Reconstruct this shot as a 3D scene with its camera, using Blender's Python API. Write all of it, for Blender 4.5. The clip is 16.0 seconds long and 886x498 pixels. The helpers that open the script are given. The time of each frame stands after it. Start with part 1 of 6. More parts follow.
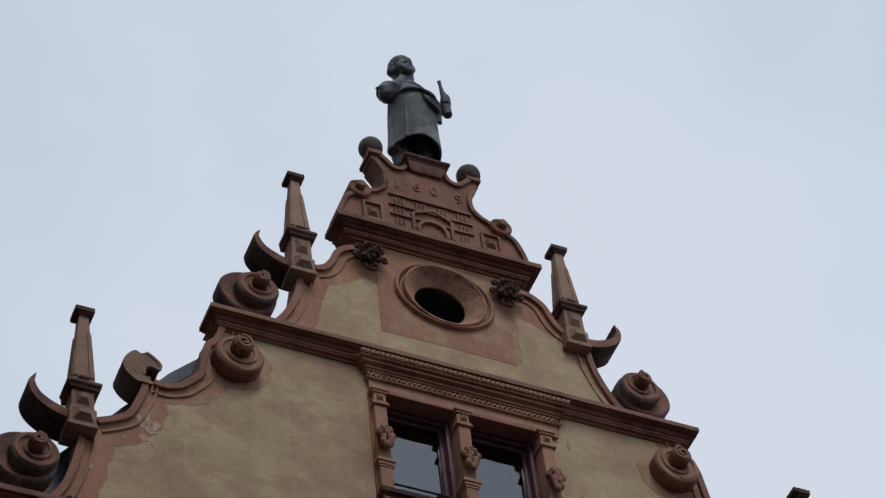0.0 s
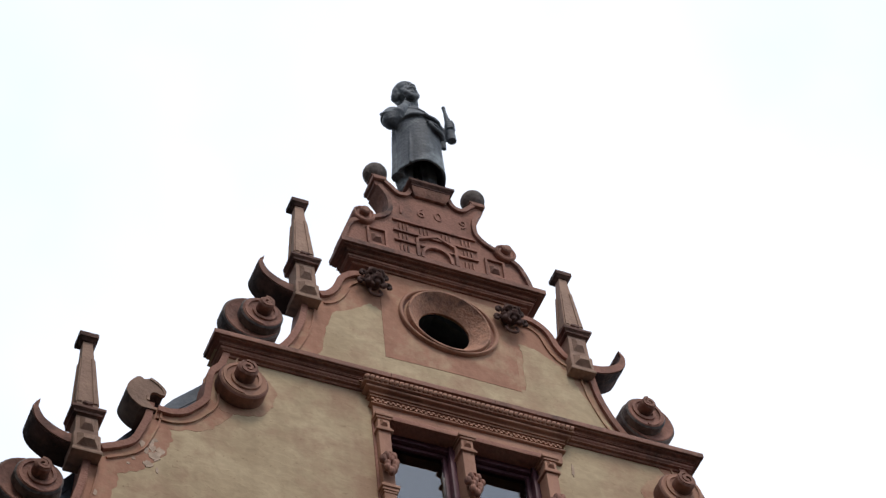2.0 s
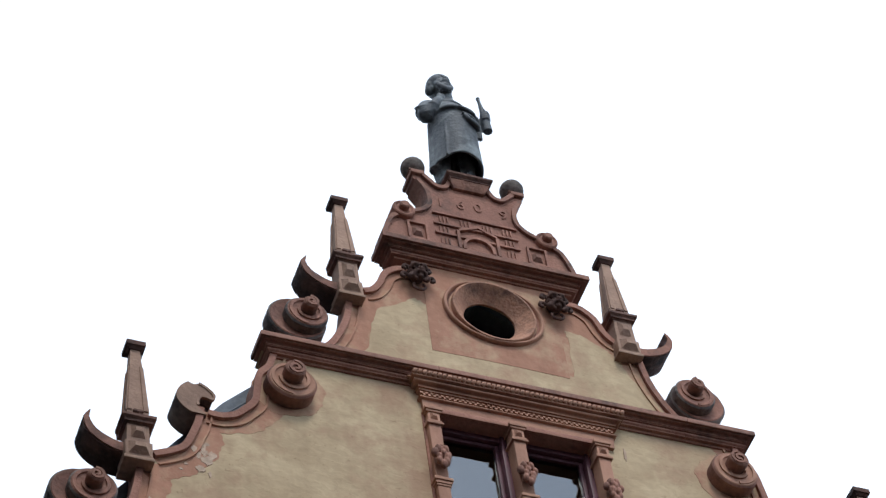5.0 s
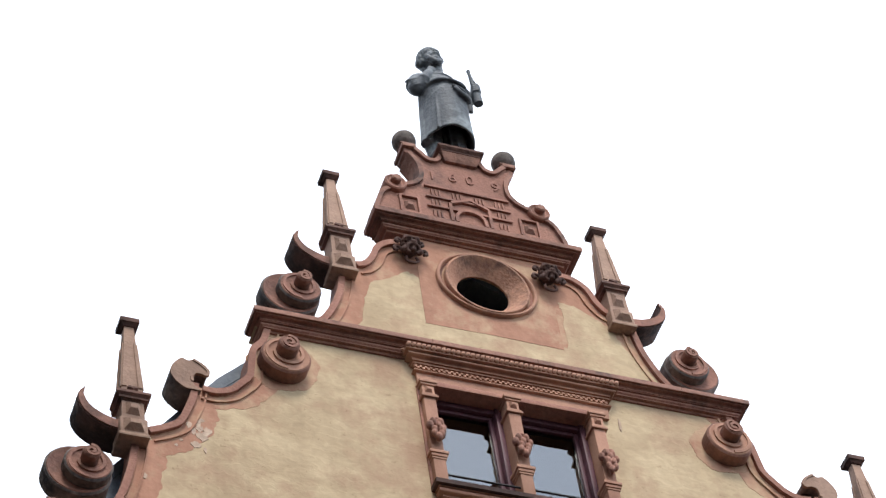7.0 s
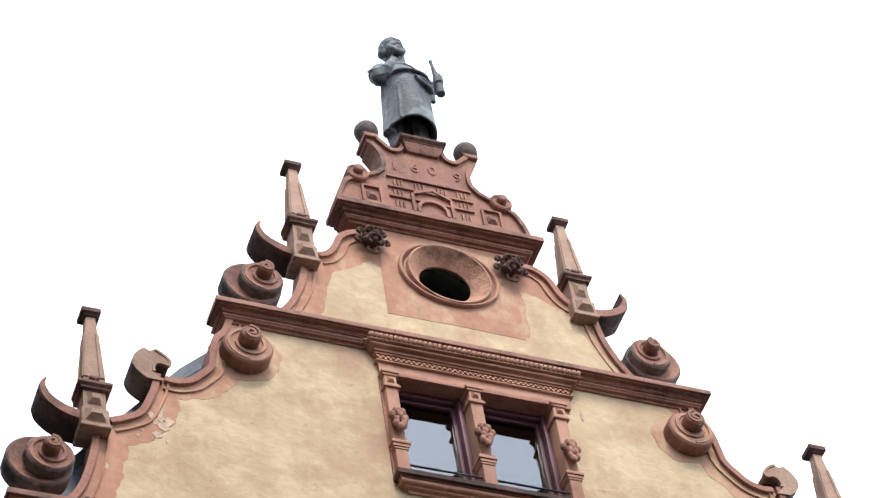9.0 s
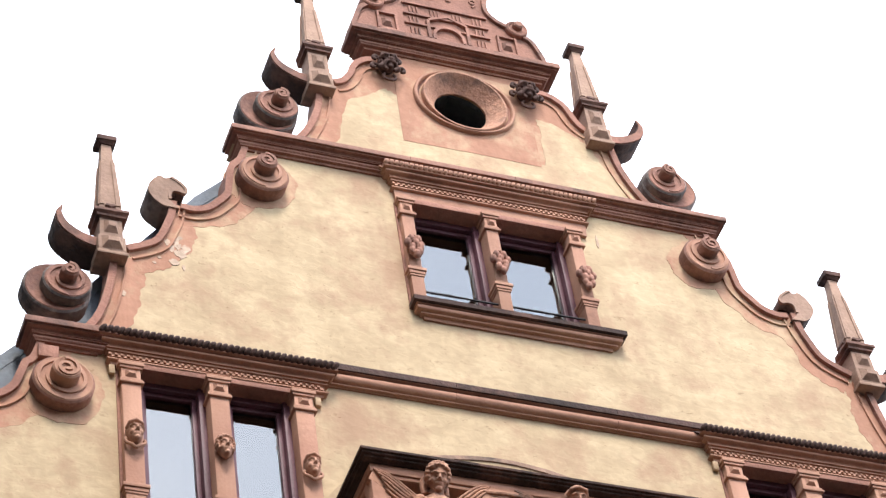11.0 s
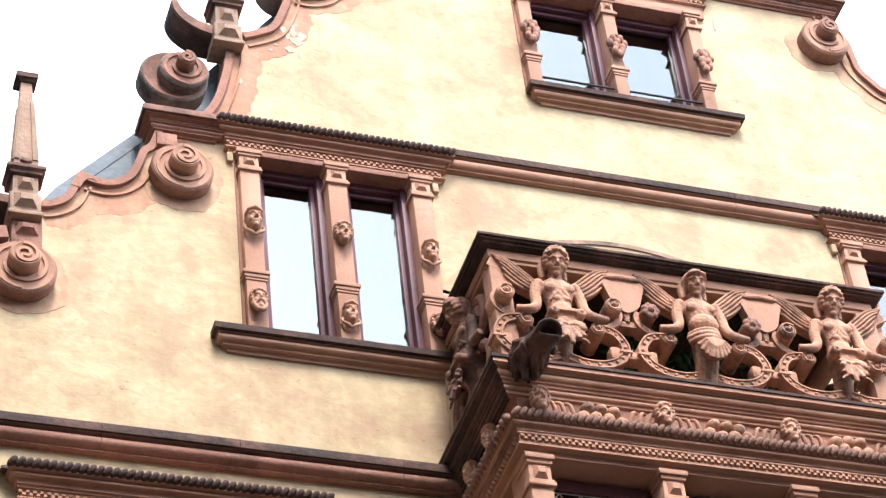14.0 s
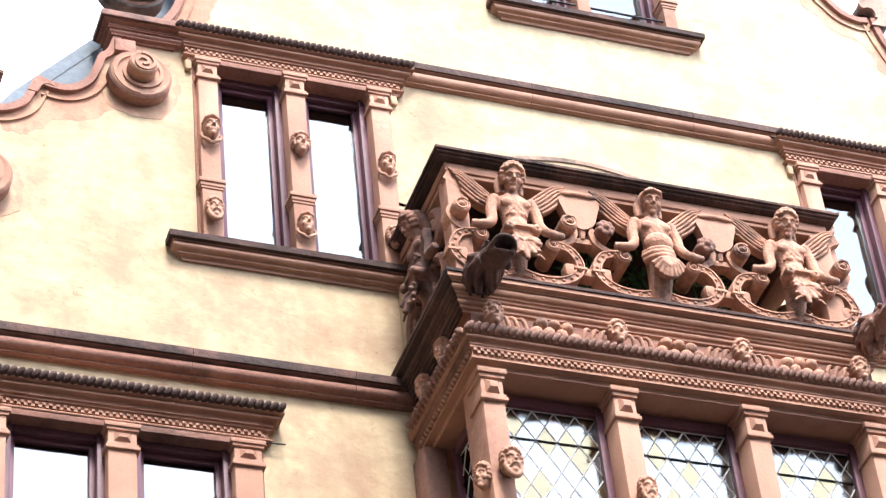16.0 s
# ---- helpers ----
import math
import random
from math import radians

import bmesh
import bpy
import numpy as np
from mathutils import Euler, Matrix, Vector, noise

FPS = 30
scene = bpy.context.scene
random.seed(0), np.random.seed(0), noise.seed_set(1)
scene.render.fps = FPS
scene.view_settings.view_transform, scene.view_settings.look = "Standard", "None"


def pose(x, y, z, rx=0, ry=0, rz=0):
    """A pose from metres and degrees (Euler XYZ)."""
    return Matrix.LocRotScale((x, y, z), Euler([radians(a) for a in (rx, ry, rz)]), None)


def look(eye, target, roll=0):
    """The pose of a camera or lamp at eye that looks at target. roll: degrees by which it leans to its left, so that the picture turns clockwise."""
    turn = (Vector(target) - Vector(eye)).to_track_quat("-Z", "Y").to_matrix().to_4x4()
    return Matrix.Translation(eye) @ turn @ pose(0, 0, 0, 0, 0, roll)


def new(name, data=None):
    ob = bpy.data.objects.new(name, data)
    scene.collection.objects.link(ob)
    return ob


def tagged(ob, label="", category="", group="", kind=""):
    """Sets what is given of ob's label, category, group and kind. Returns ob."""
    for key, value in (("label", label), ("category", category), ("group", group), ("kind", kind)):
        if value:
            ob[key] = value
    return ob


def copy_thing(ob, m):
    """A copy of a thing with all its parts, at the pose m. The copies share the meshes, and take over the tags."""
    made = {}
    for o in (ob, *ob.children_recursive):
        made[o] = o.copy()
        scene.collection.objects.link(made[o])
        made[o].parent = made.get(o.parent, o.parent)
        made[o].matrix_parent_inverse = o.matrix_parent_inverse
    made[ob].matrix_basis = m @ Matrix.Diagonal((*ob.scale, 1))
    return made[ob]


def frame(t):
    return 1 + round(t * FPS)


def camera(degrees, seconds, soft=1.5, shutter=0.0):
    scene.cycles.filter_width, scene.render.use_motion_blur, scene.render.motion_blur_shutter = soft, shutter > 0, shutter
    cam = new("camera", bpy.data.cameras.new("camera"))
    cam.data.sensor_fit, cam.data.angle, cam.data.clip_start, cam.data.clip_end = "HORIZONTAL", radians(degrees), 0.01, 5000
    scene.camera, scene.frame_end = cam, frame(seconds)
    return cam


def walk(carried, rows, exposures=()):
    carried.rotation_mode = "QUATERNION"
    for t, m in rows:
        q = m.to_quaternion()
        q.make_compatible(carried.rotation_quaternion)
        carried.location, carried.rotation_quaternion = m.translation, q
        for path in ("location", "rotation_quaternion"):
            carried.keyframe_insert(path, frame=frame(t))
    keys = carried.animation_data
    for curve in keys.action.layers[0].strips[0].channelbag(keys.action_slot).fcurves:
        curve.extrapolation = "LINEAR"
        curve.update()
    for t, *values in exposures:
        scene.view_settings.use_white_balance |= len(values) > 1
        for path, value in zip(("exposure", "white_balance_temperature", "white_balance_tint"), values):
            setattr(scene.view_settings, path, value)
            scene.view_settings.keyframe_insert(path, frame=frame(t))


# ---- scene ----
cam = camera(19.0, 16.0, soft=1.35)
EYE = Vector((-6.496, -12.081, 1.6))


def aim(pitch, yaw, roll):
    """A pose at the eye, by the tilt upwards, the turn to the right and the lean, in degrees."""
    p, w = radians(pitch), radians(yaw)
    return look(EYE, EYE + Vector((math.cos(p) * math.sin(w), math.cos(p) * math.cos(w), math.sin(p))), roll)


PATH = [
    (0, aim(51.200, 28.502, -7.687)),
    (0.5, aim(51.236, 28.989, -7.583)),
    (1, aim(51.437, 29.262, -7.817)),
    (1.5, aim(51.586, 28.867, -7.837)),
    (2, aim(51.768, 28.478, -7.668)),
    (2.5, aim(51.985, 28.484, -7.431)),
    (3, aim(52.185, 28.612, -7.599)),
    (3.5, aim(52.467, 28.432, -7.599)),
    (4, aim(52.181, 27.847, -7.709)),
    (4.2, aim(51.930, 27.518, -7.998)),
    (6.3, aim(51.559, 27.057, -10.283)),
    (6.5, aim(51.357, 27.043, -10.251)),
    (7, aim(51.120, 27.097, -10.159)),
    (7.5, aim(51.003, 27.065, -10.229)),
    (8, aim(50.893, 27.448, -10.389)),
    (8.2, aim(50.925, 27.833, -10.577)),
    (10.3, aim(49.900, 28.243, -10.988)),
    (10.5, aim(49.002, 27.814, -10.771)),
    (11, aim(47.145, 26.767, -9.997)),
    (11.5, aim(46.739, 26.643, -9.654)),
    (12, aim(46.685, 26.744, -9.552)),
    (12.5, aim(46.165, 26.003, -9.320)),
    (13, aim(44.997, 23.877, -8.209)),
    (13.5, aim(43.717, 22.702, -7.411)),
    (14, aim(42.934, 22.250, -7.288)),
    (14.5, aim(42.210, 19.132, -6.433)),
    (15, aim(41.647, 17.711, -5.140)),
    (15.5, aim(41.441, 19.676, -5.166)),
    (16, aim(40.957, 23.214, -6.668)),
]
EXPOSE = [(0, -0.13, 6500, 10), (0.5, -0.18, 6500, 10), (1, 0.18, 6500, 10), (1.5, 0.44, 6550, 10), (2, 0.60, 6600, 12), (3, 0.78, 6500, 10), (3.5, 0.64, 5900, 9),
          (4.0, 0.60, 5900, 8), (4.2, 0.64, 5950, 8), (6.5, 1.36, 6550, 10), (8, 1.68, 6600, 11), (10.5, 2.12, 6650, 12), (11, 2.20, 6650, 12), (12.5, 2.41, 6600, 12), (14, 2.79, 6400, 9),
          (14.5, 2.81, 6350, 9), (15, 2.77, 6350, 9), (16, 3.11, 6200, 10)]
walk(cam, PATH, exposures=EXPOSE)

# ---- sky and sun ----
world = bpy.data.worlds.new("overcast_sky")
scene.world = world
world.use_nodes = True
wn, wl = world.node_tree.nodes, world.node_tree.links
wn.clear()
sky = wn.new("ShaderNodeTexSky")
sky.sky_type, sky.sun_disc = "NISHITA", False
sky.sun_elevation, sky.sun_rotation = radians(55), radians(183)
cloud = wn.new("ShaderNodeTexNoise")
cloud.inputs["Scale"].default_value, cloud.inputs["Detail"].default_value = 2.2, 5
cloud.inputs["Roughness"].default_value = 0.55
wco = wn.new("ShaderNodeTexCoord")
wl.new(wco.outputs["Generated"], cloud.inputs["Vector"])
ramp = wn.new("ShaderNodeValToRGB")
ramp.color_ramp.elements[0].position, ramp.color_ramp.elements[0].color = 0.40, (0.575, 0.65, 0.76, 1)
ramp.color_ramp.elements[1].position, ramp.color_ramp.elements[1].color = 0.62, (0.77, 0.815, 0.87, 1)
wl.new(cloud.outputs["Fac"], ramp.inputs["Fac"])
clear = wn.new("ShaderNodeBackground")
clear.inputs["Strength"].default_value = 0.05
veil = wn.new("ShaderNodeBackground")
veil.inputs["Strength"].default_value = 0.85
both = wn.new("ShaderNodeAddShader")
wout = wn.new("ShaderNodeOutputWorld")
wl.new(sky.outputs[0], clear.inputs["Color"])
wl.new(ramp.outputs["Color"], veil.inputs["Color"])
wl.new(clear.outputs[0], both.inputs[0])
wl.new(veil.outputs[0], both.inputs[1])
wl.new(both.outputs[0], wout.inputs["Surface"])

sun_data = bpy.data.lights.new("sun", "SUN")
sun_data.energy, sun_data.angle, sun_data.color = 0.85, radians(14), (1.0, 0.95, 0.88)
sun = new("sun", sun_data)
sun.matrix_world = look((-1.3, -25, 49.5), (0, 0, 14))


# ---- materials ----
def stuff_of(name, base, dark, rough=0.85, scale=3.0, bump=0.15, fine=40.0, stain=None, stain_at=0.62, metal=0.0, streak=0.0, grain=0.45, runs=0.0, vary=(0.92, 1.08), swirl=0.0, pits=0.0):
    """A weathered surface: two colours in broad patches, fine grain, stains and relief."""
    m = bpy.data.materials.new(name)
    m.use_nodes = True
    n, l = m.node_tree.nodes, m.node_tree.links
    b = n["Principled BSDF"]
    co = n.new("ShaderNodeTexCoord")
    big = n.new("ShaderNodeTexNoise")
    big.inputs["Scale"].default_value, big.inputs["Detail"].default_value = scale, 6
    small = n.new("ShaderNodeTexNoise")
    small.inputs["Scale"].default_value, small.inputs["Detail"].default_value = fine, 4
    small.inputs["Distortion"].default_value = swirl
    big.inputs["Distortion"].default_value = swirl * 0.6
    if streak:
        mp = n.new("ShaderNodeMapping")
        mp.inputs["Scale"].default_value = (1.0, 1.0, streak)
        l.new(co.outputs["Object"], mp.inputs["Vector"])
        l.new(mp.outputs["Vector"], big.inputs["Vector"])
        l.new(mp.outputs["Vector"], small.inputs["Vector"])
    else:
        l.new(co.outputs["Object"], big.inputs["Vector"])
        l.new(co.outputs["Object"], small.inputs["Vector"])
    r = n.new("ShaderNodeValToRGB")
    r.color_ramp.elements[0].position, r.color_ramp.elements[0].color = 0.32, (*dark, 1)
    r.color_ramp.elements[1].position, r.color_ramp.elements[1].color = 0.66, (*base, 1)
    l.new(big.outputs["Fac"], r.inputs["Fac"])
    g = n.new("ShaderNodeMixRGB")
    g.blend_type = "MULTIPLY"
    g.inputs["Fac"].default_value = grain
    gr = n.new("ShaderNodeValToRGB")
    gr.color_ramp.elements[0].position, gr.color_ramp.elements[0].color = 0.3, (0.55, 0.52, 0.5, 1)
    gr.color_ramp.elements[1].position, gr.color_ramp.elements[1].color = 0.65, (1.08, 1.06, 1.04, 1)
    l.new(small.outputs["Fac"], gr.inputs["Fac"])
    l.new(r.outputs["Color"], g.inputs["Color1"])
    l.new(gr.outputs["Color"], g.inputs["Color2"])
    last = g
    info = n.new("ShaderNodeObjectInfo")
    hv = n.new("ShaderNodeHueSaturation")
    mr = n.new("ShaderNodeMapRange")
    mr.inputs["To Min"].default_value, mr.inputs["To Max"].default_value = vary
    l.new(info.outputs["Random"], mr.inputs["Value"])
    l.new(mr.outputs["Result"], hv.inputs["Value"])
    l.new(last.outputs["Color"], hv.inputs["Color"])
    last = hv
    if stain:
        sn = n.new("ShaderNodeTexNoise")
        sn.inputs["Scale"].default_value, sn.inputs["Detail"].default_value = scale * 0.7, 8
        sn.inputs["Roughness"].default_value = 0.7
        sm = n.new("ShaderNodeMapping")
        sm.inputs["Location"].default_value = (7.3, 2.1, 4.4)
        l.new(co.outputs["Object"], sm.inputs["Vector"])
        l.new(sm.outputs["Vector"], sn.inputs["Vector"])
        sr = n.new("ShaderNodeValToRGB")
        sr.color_ramp.elements[0].position, sr.color_ramp.elements[1].position = stain_at - 0.1, stain_at + 0.06
        l.new(sn.outputs["Fac"], sr.inputs["Fac"])
        mx = n.new("ShaderNodeMixRGB")
        l.new(sr.outputs["Color"], mx.inputs["Fac"])
        l.new(last.outputs["Color"], mx.inputs["Color1"])
        mx.inputs["Color2"].default_value = (*stain, 1)
        last = mx
    if runs:
        # dirt that rain has drawn down the face
        rm = n.new("ShaderNodeMapping")
        rm.inputs["Scale"].default_value = (1.0, 1.0, 0.09)
        rn = n.new("ShaderNodeTexNoise")
        rn.inputs["Scale"].default_value, rn.inputs["Detail"].default_value = 5.5, 7
        rn.inputs["Roughness"].default_value = 0.62
        rr = n.new("ShaderNodeValToRGB")
        rr.color_ramp.elements[0].position, rr.color_ramp.elements[0].color = 0.36, (0.50, 0.45, 0.42, 1)
        rr.color_ramp.elements[1].position, rr.color_ramp.elements[1].color = 0.56, (1, 1, 1, 1)
        rx = n.new("ShaderNodeMixRGB")
        rx.blend_type = "MULTIPLY"
        rx.inputs["Fac"].default_value = runs
        l.new(co.outputs["Object"], rm.inputs["Vector"])
        l.new(rm.outputs["Vector"], rn.inputs["Vector"])
        l.new(rn.outputs["Fac"], rr.inputs["Fac"])
        l.new(last.outputs["Color"], rx.inputs["Color1"])
        l.new(rr.outputs["Color"], rx.inputs["Color2"])
        last = rx
    if pits:
        # small dents and cracks left by the trowel
        pm = n.new("ShaderNodeMapping")
        pm.inputs["Scale"].default_value = (1.0, 1.0, 1.9)
        pn = n.new("ShaderNodeTexNoise")
        pn.inputs["Scale"].default_value, pn.inputs["Detail"].default_value = 17.0, 5
        pn.inputs["Distortion"].default_value = 1.6
        pr = n.new("ShaderNodeValToRGB")
        pr.color_ramp.elements[0].position, pr.color_ramp.elements[0].color = 0.655, (1, 1, 1, 1)
        pr.color_ramp.elements[1].position, pr.color_ramp.elements[1].color = 0.72, (0.52, 0.45, 0.40, 1)
        px = n.new("ShaderNodeMixRGB")
        px.blend_type = "MULTIPLY"
        px.inputs["Fac"].default_value = pits
        l.new(co.outputs["Object"], pm.inputs["Vector"])
        l.new(pm.outputs["Vector"], pn.inputs["Vector"])
        l.new(pn.outputs["Fac"], pr.inputs["Fac"])
        l.new(last.outputs["Color"], px.inputs["Color1"])
        l.new(pr.outputs["Color"], px.inputs["Color2"])
        last = px
    l.new(last.outputs["Color"], b.inputs["Base Color"])
    b.inputs["Roughness"].default_value, b.inputs["Metallic"].default_value = rough, metal
    b.inputs["Specular IOR Level"].default_value = 0.25
    add = n.new("ShaderNodeMath")
    add.operation = "ADD"
    l.new(big.outputs["Fac"], add.inputs[0])
    l.new(small.outputs["Fac"], add.inputs[1])
    bp = n.new("ShaderNodeBump")
    bp.inputs["Strength"].default_value, bp.inputs["Distance"].default_value = bump, 0.03
    l.new(add.outputs[0], bp.inputs["Height"])
    l.new(bp.outputs["Normal"], b.inputs["Normal"])
    return m


PLASTER = stuff_of("ochre_plaster", (0.525, 0.408, 0.258), (0.430, 0.323, 0.200), 0.92, 2.1, 0.14, 11.0, (0.387, 0.254, 0.163), 0.58, streak=1.5, grain=0.26, runs=0.16, swirl=0.8, pits=0.6)
SALMON = stuff_of("salmon_limewash", (0.421, 0.225, 0.150), (0.380, 0.195, 0.128), 0.92, 2.2, 0.2, 14.0, (0.490, 0.350, 0.222), 0.585, grain=0.25, runs=0.25, pits=0.4)
STONE = stuff_of("red_sandstone", (0.365, 0.186, 0.134), (0.262, 0.125, 0.093), 0.85, 2.4, 0.25, 38.0, (0.112, 0.065, 0.053), 0.62, grain=0.32, runs=0.25, vary=(0.84, 1.12))
FACE = stuff_of("dressed_red_sandstone", (0.440, 0.245, 0.166), (0.350, 0.182, 0.124), 0.85, 2.0, 0.12, 45.0, (0.230, 0.117, 0.081), 0.64, grain=0.12, runs=0.25)
BROWN = stuff_of("brown_sandstone", (0.290, 0.150, 0.108), (0.195, 0.102, 0.078), 0.85, 2.6, 0.25, 34.0, (0.065, 0.043, 0.037), 0.60, grain=0.3, runs=0.15)
# soot on slabs and caps; stands for shade on horns and moulding sides
GRIME_SHADE = stuff_of("soot_and_shade_dark_sandstone", (0.072, 0.041, 0.034), (0.034, 0.024, 0.021), 0.9, 2.4, 0.4, 30.0, (0.135, 0.070, 0.054), 0.61, vary=(0.85, 1.2))
CARVED = stuff_of("soot_stained_carved_sandstone", (0.52, 0.285, 0.190), (0.41, 0.215, 0.145), 0.88, 5.0, 0.3, 42.0, (0.15, 0.092, 0.070), 0.585, grain=0.38, runs=0.3)
TAN = stuff_of("weathered_grey_sandstone", (0.365, 0.240, 0.175), (0.240, 0.155, 0.116), 0.9, 3.2, 0.25, 30.0, (0.077, 0.060, 0.052), 0.62, grain=0.3)
ASH = stuff_of("soot_and_shade_grey_sandstone", (0.205, 0.168, 0.148), (0.100, 0.085, 0.077), 0.9, 4.0, 0.35, 30.0, (0.050, 0.044, 0.043), 0.57, grain=0.3, vary=(0.8, 1.25))
BRONZE = stuff_of("dark_bronze", (0.112, 0.123, 0.134), (0.062, 0.070, 0.079), 0.62, 3.5, 0.25, 26.0, (0.200, 0.225, 0.228), 0.60)
SLATE = stuff_of("blue_slate", (0.11, 0.14, 0.17), (0.07, 0.09, 0.115), 0.5, 2.0, 0.2, 20.0)
WOOD = stuff_of("plum_painted_wood", (0.13, 0.052, 0.068), (0.085, 0.035, 0.045), 0.5, 3.0, 0.06, 60.0)
IRON = stuff_of("black_iron", (0.025, 0.022, 0.022), (0.015, 0.014, 0.014), 0.5, 5.0, 0.1, 60.0, metal=0.6)
LEAD = stuff_of("grey_lead_came", (0.62, 0.62, 0.60), (0.48, 0.48, 0.47), 0.6, 8.0, 0.1, 60.0)
# rooms behind the openings: their lack of light is in this dark colour
DARK = stuff_of("unlit_dark_room_plaster", (0.10, 0.085, 0.07), (0.07, 0.06, 0.05), 0.9, 2.0, 0.05, 12.0)
LIME = stuff_of("pale_lime_undercoat", (0.516, 0.404, 0.310), (0.447, 0.318, 0.232), 0.92, 6.0, 0.3, 20.0)
LEAF = stuff_of("green_pot_plant_leaf", (0.045, 0.12, 0.035), (0.03, 0.075, 0.025), 0.5, 6.0, 0.05, 40.0)
CLAY = stuff_of("clay_flowerpot", (0.36, 0.15, 0.09), (0.28, 0.11, 0.07), 0.85, 5.0, 0.1, 40.0)
STREET = stuff_of("grey_beige_house_plaster", (0.17, 0.145, 0.12), (0.12, 0.105, 0.09), 0.92, 0.8, 0.2, 8.0)
COBBLE = stuff_of("grey_street_paving", (0.085, 0.078, 0.072), (0.055, 0.052, 0.05), 0.9, 1.2, 0.3, 9.0)


def glass_of(name, tint, ior, rough=0.02, wave=0.0, sheen=(0.93, 0.97, 1.0)):
    m = bpy.data.materials.new(name)
    m.use_nodes = True
    n, l = m.node_tree.nodes, m.node_tree.links
    n.remove(n["Principled BSDF"])
    fr = n.new("ShaderNodeFresnel")
    fr.inputs["IOR"].default_value = ior
    tr = n.new("ShaderNodeBsdfTransparent")
    tr.inputs["Color"].default_value = (*tint, 1)
    gl = n.new("ShaderNodeBsdfGlossy")
    gl.inputs["Roughness"].default_value = rough
    gl.inputs["Color"].default_value = (*sheen, 1)
    if wave:
        co = n.new("ShaderNodeTexCoord")
        nz = n.new("ShaderNodeTexNoise")
        nz.inputs["Scale"].default_value = 5.0
        bp = n.new("ShaderNodeBump")
        bp.inputs["Strength"].default_value, bp.inputs["Distance"].default_value = wave, 0.02
        l.new(co.outputs["Object"], nz.inputs["Vector"])
        l.new(nz.outputs["Fac"], bp.inputs["Height"])
        l.new(bp.outputs["Normal"], gl.inputs["Normal"])
    mx = n.new("ShaderNodeMixShader")
    l.new(fr.outputs[0], mx.inputs[0])
    l.new(tr.outputs[0], mx.inputs[1])
    l.new(gl.outputs[0], mx.inputs[2])
    l.new(mx.outputs[0], n["Material Output"].inputs["Surface"])
    return m


GLASS = glass_of("window_glass", (0.75, 0.8, 0.8), 3.0, 0.012, 0.02, (0.60, 0.62, 0.63))
CLEAR = glass_of("old_clear_glass", (0.6, 0.62, 0.6), 4.6, 0.12, 0.16, (0.415, 0.410, 0.395))
AMBER = glass_of("old_amber_glass", (0.6, 0.48, 0.28), 4.2, 0.12, 0.12, (0.445, 0.370, 0.230))
ROSE = glass_of("old_rose_glass", (0.6, 0.45, 0.5), 4.4, 0.12, 0.12, (0.435, 0.390, 0.395))


# ---- builders ----
def part(name, bm, material, parent=None, label="", smooth=35):
    """One mesh object from a bmesh, under a thing or a part."""
    bmesh.ops.recalc_face_normals(bm, faces=bm.faces)
    me = bpy.data.meshes.new(name)
    bm.to_mesh(me)
    bm.free()
    me.materials.append(material)
    if smooth:
        me.polygons.foreach_set("use_smooth", [True] * len(me.polygons))
        me.set_sharp_from_angle(angle=radians(smooth))
    ob = new(name, me)
    if parent:
        ob.parent = parent
    if label:
        tagged(ob, label)
    return ob


def carved(ob, voxel=0.007, soft=2):
    """Melts the joined lumps of a carving into one worn stone body."""
    m = ob.modifiers.new("melt", "REMESH")
    m.mode, m.voxel_size, m.use_smooth_shade = "VOXEL", voxel, True
    if soft:
        w = ob.modifiers.new("wear", "SMOOTH")
        w.factor, w.iterations = 0.5, soft
    return ob


def again(ob, name, x=0, y=0, z=0, parent=None, rot=(0, 0, 0), scale=(1, 1, 1)):
    """A further piece on the mesh of ob, moved."""
    o = new(name, ob.data)
    o.parent = parent or ob.parent
    o.matrix_basis = Matrix.LocRotScale((x, y, z), Euler(rot), scale)
    return o


def root(name, x, y, z, label, category, group="", kind=""):
    return tagged(place(new(name), x, y, z), label, category, group, kind)


def place(ob, x, y, z):
    ob.location = (x, y, z)
    return ob


def B():
    return bmesh.new()


def box(bm, x0, x1, y0, y1, z0, z1, bevel=0.0):
    v = [bm.verts.new((x, y, z)) for x in (x0, x1) for y in (y0, y1) for z in (z0, z1)]
    fs = [bm.faces.new([v[i] for i in q]) for q in ((0, 1, 3, 2), (4, 6, 7, 5), (0, 4, 5, 1), (2, 3, 7, 6), (0, 2, 6, 4), (1, 5, 7, 3))]
    if bevel:
        es = list({e for f in fs for e in f.edges})
        bmesh.ops.bevel(bm, geom=es, offset=bevel, segments=2, affect="EDGES", profile=0.5)
    return bm


def taper(bm, x, y, z0, z1, a0, a1, b0=None, b1=None):
    """An upright block that narrows from half-width a0 to a1 (b: half-depth)."""
    b0, b1 = (a0 if b0 is None else b0), (a1 if b1 is None else b1)
    lo = [bm.verts.new((x + sx * a0, y + sy * b0, z0)) for sx, sy in ((-1, -1), (1, -1), (1, 1), (-1, 1))]
    hi = [bm.verts.new((x + sx * a1, y + sy * b1, z1)) for sx, sy in ((-1, -1), (1, -1), (1, 1), (-1, 1))]
    bm.faces.new(lo)
    bm.faces.new(hi)
    for i in range(4):
        bm.faces.new((lo[i], lo[(i + 1) % 4], hi[(i + 1) % 4], hi[i]))
    return bm


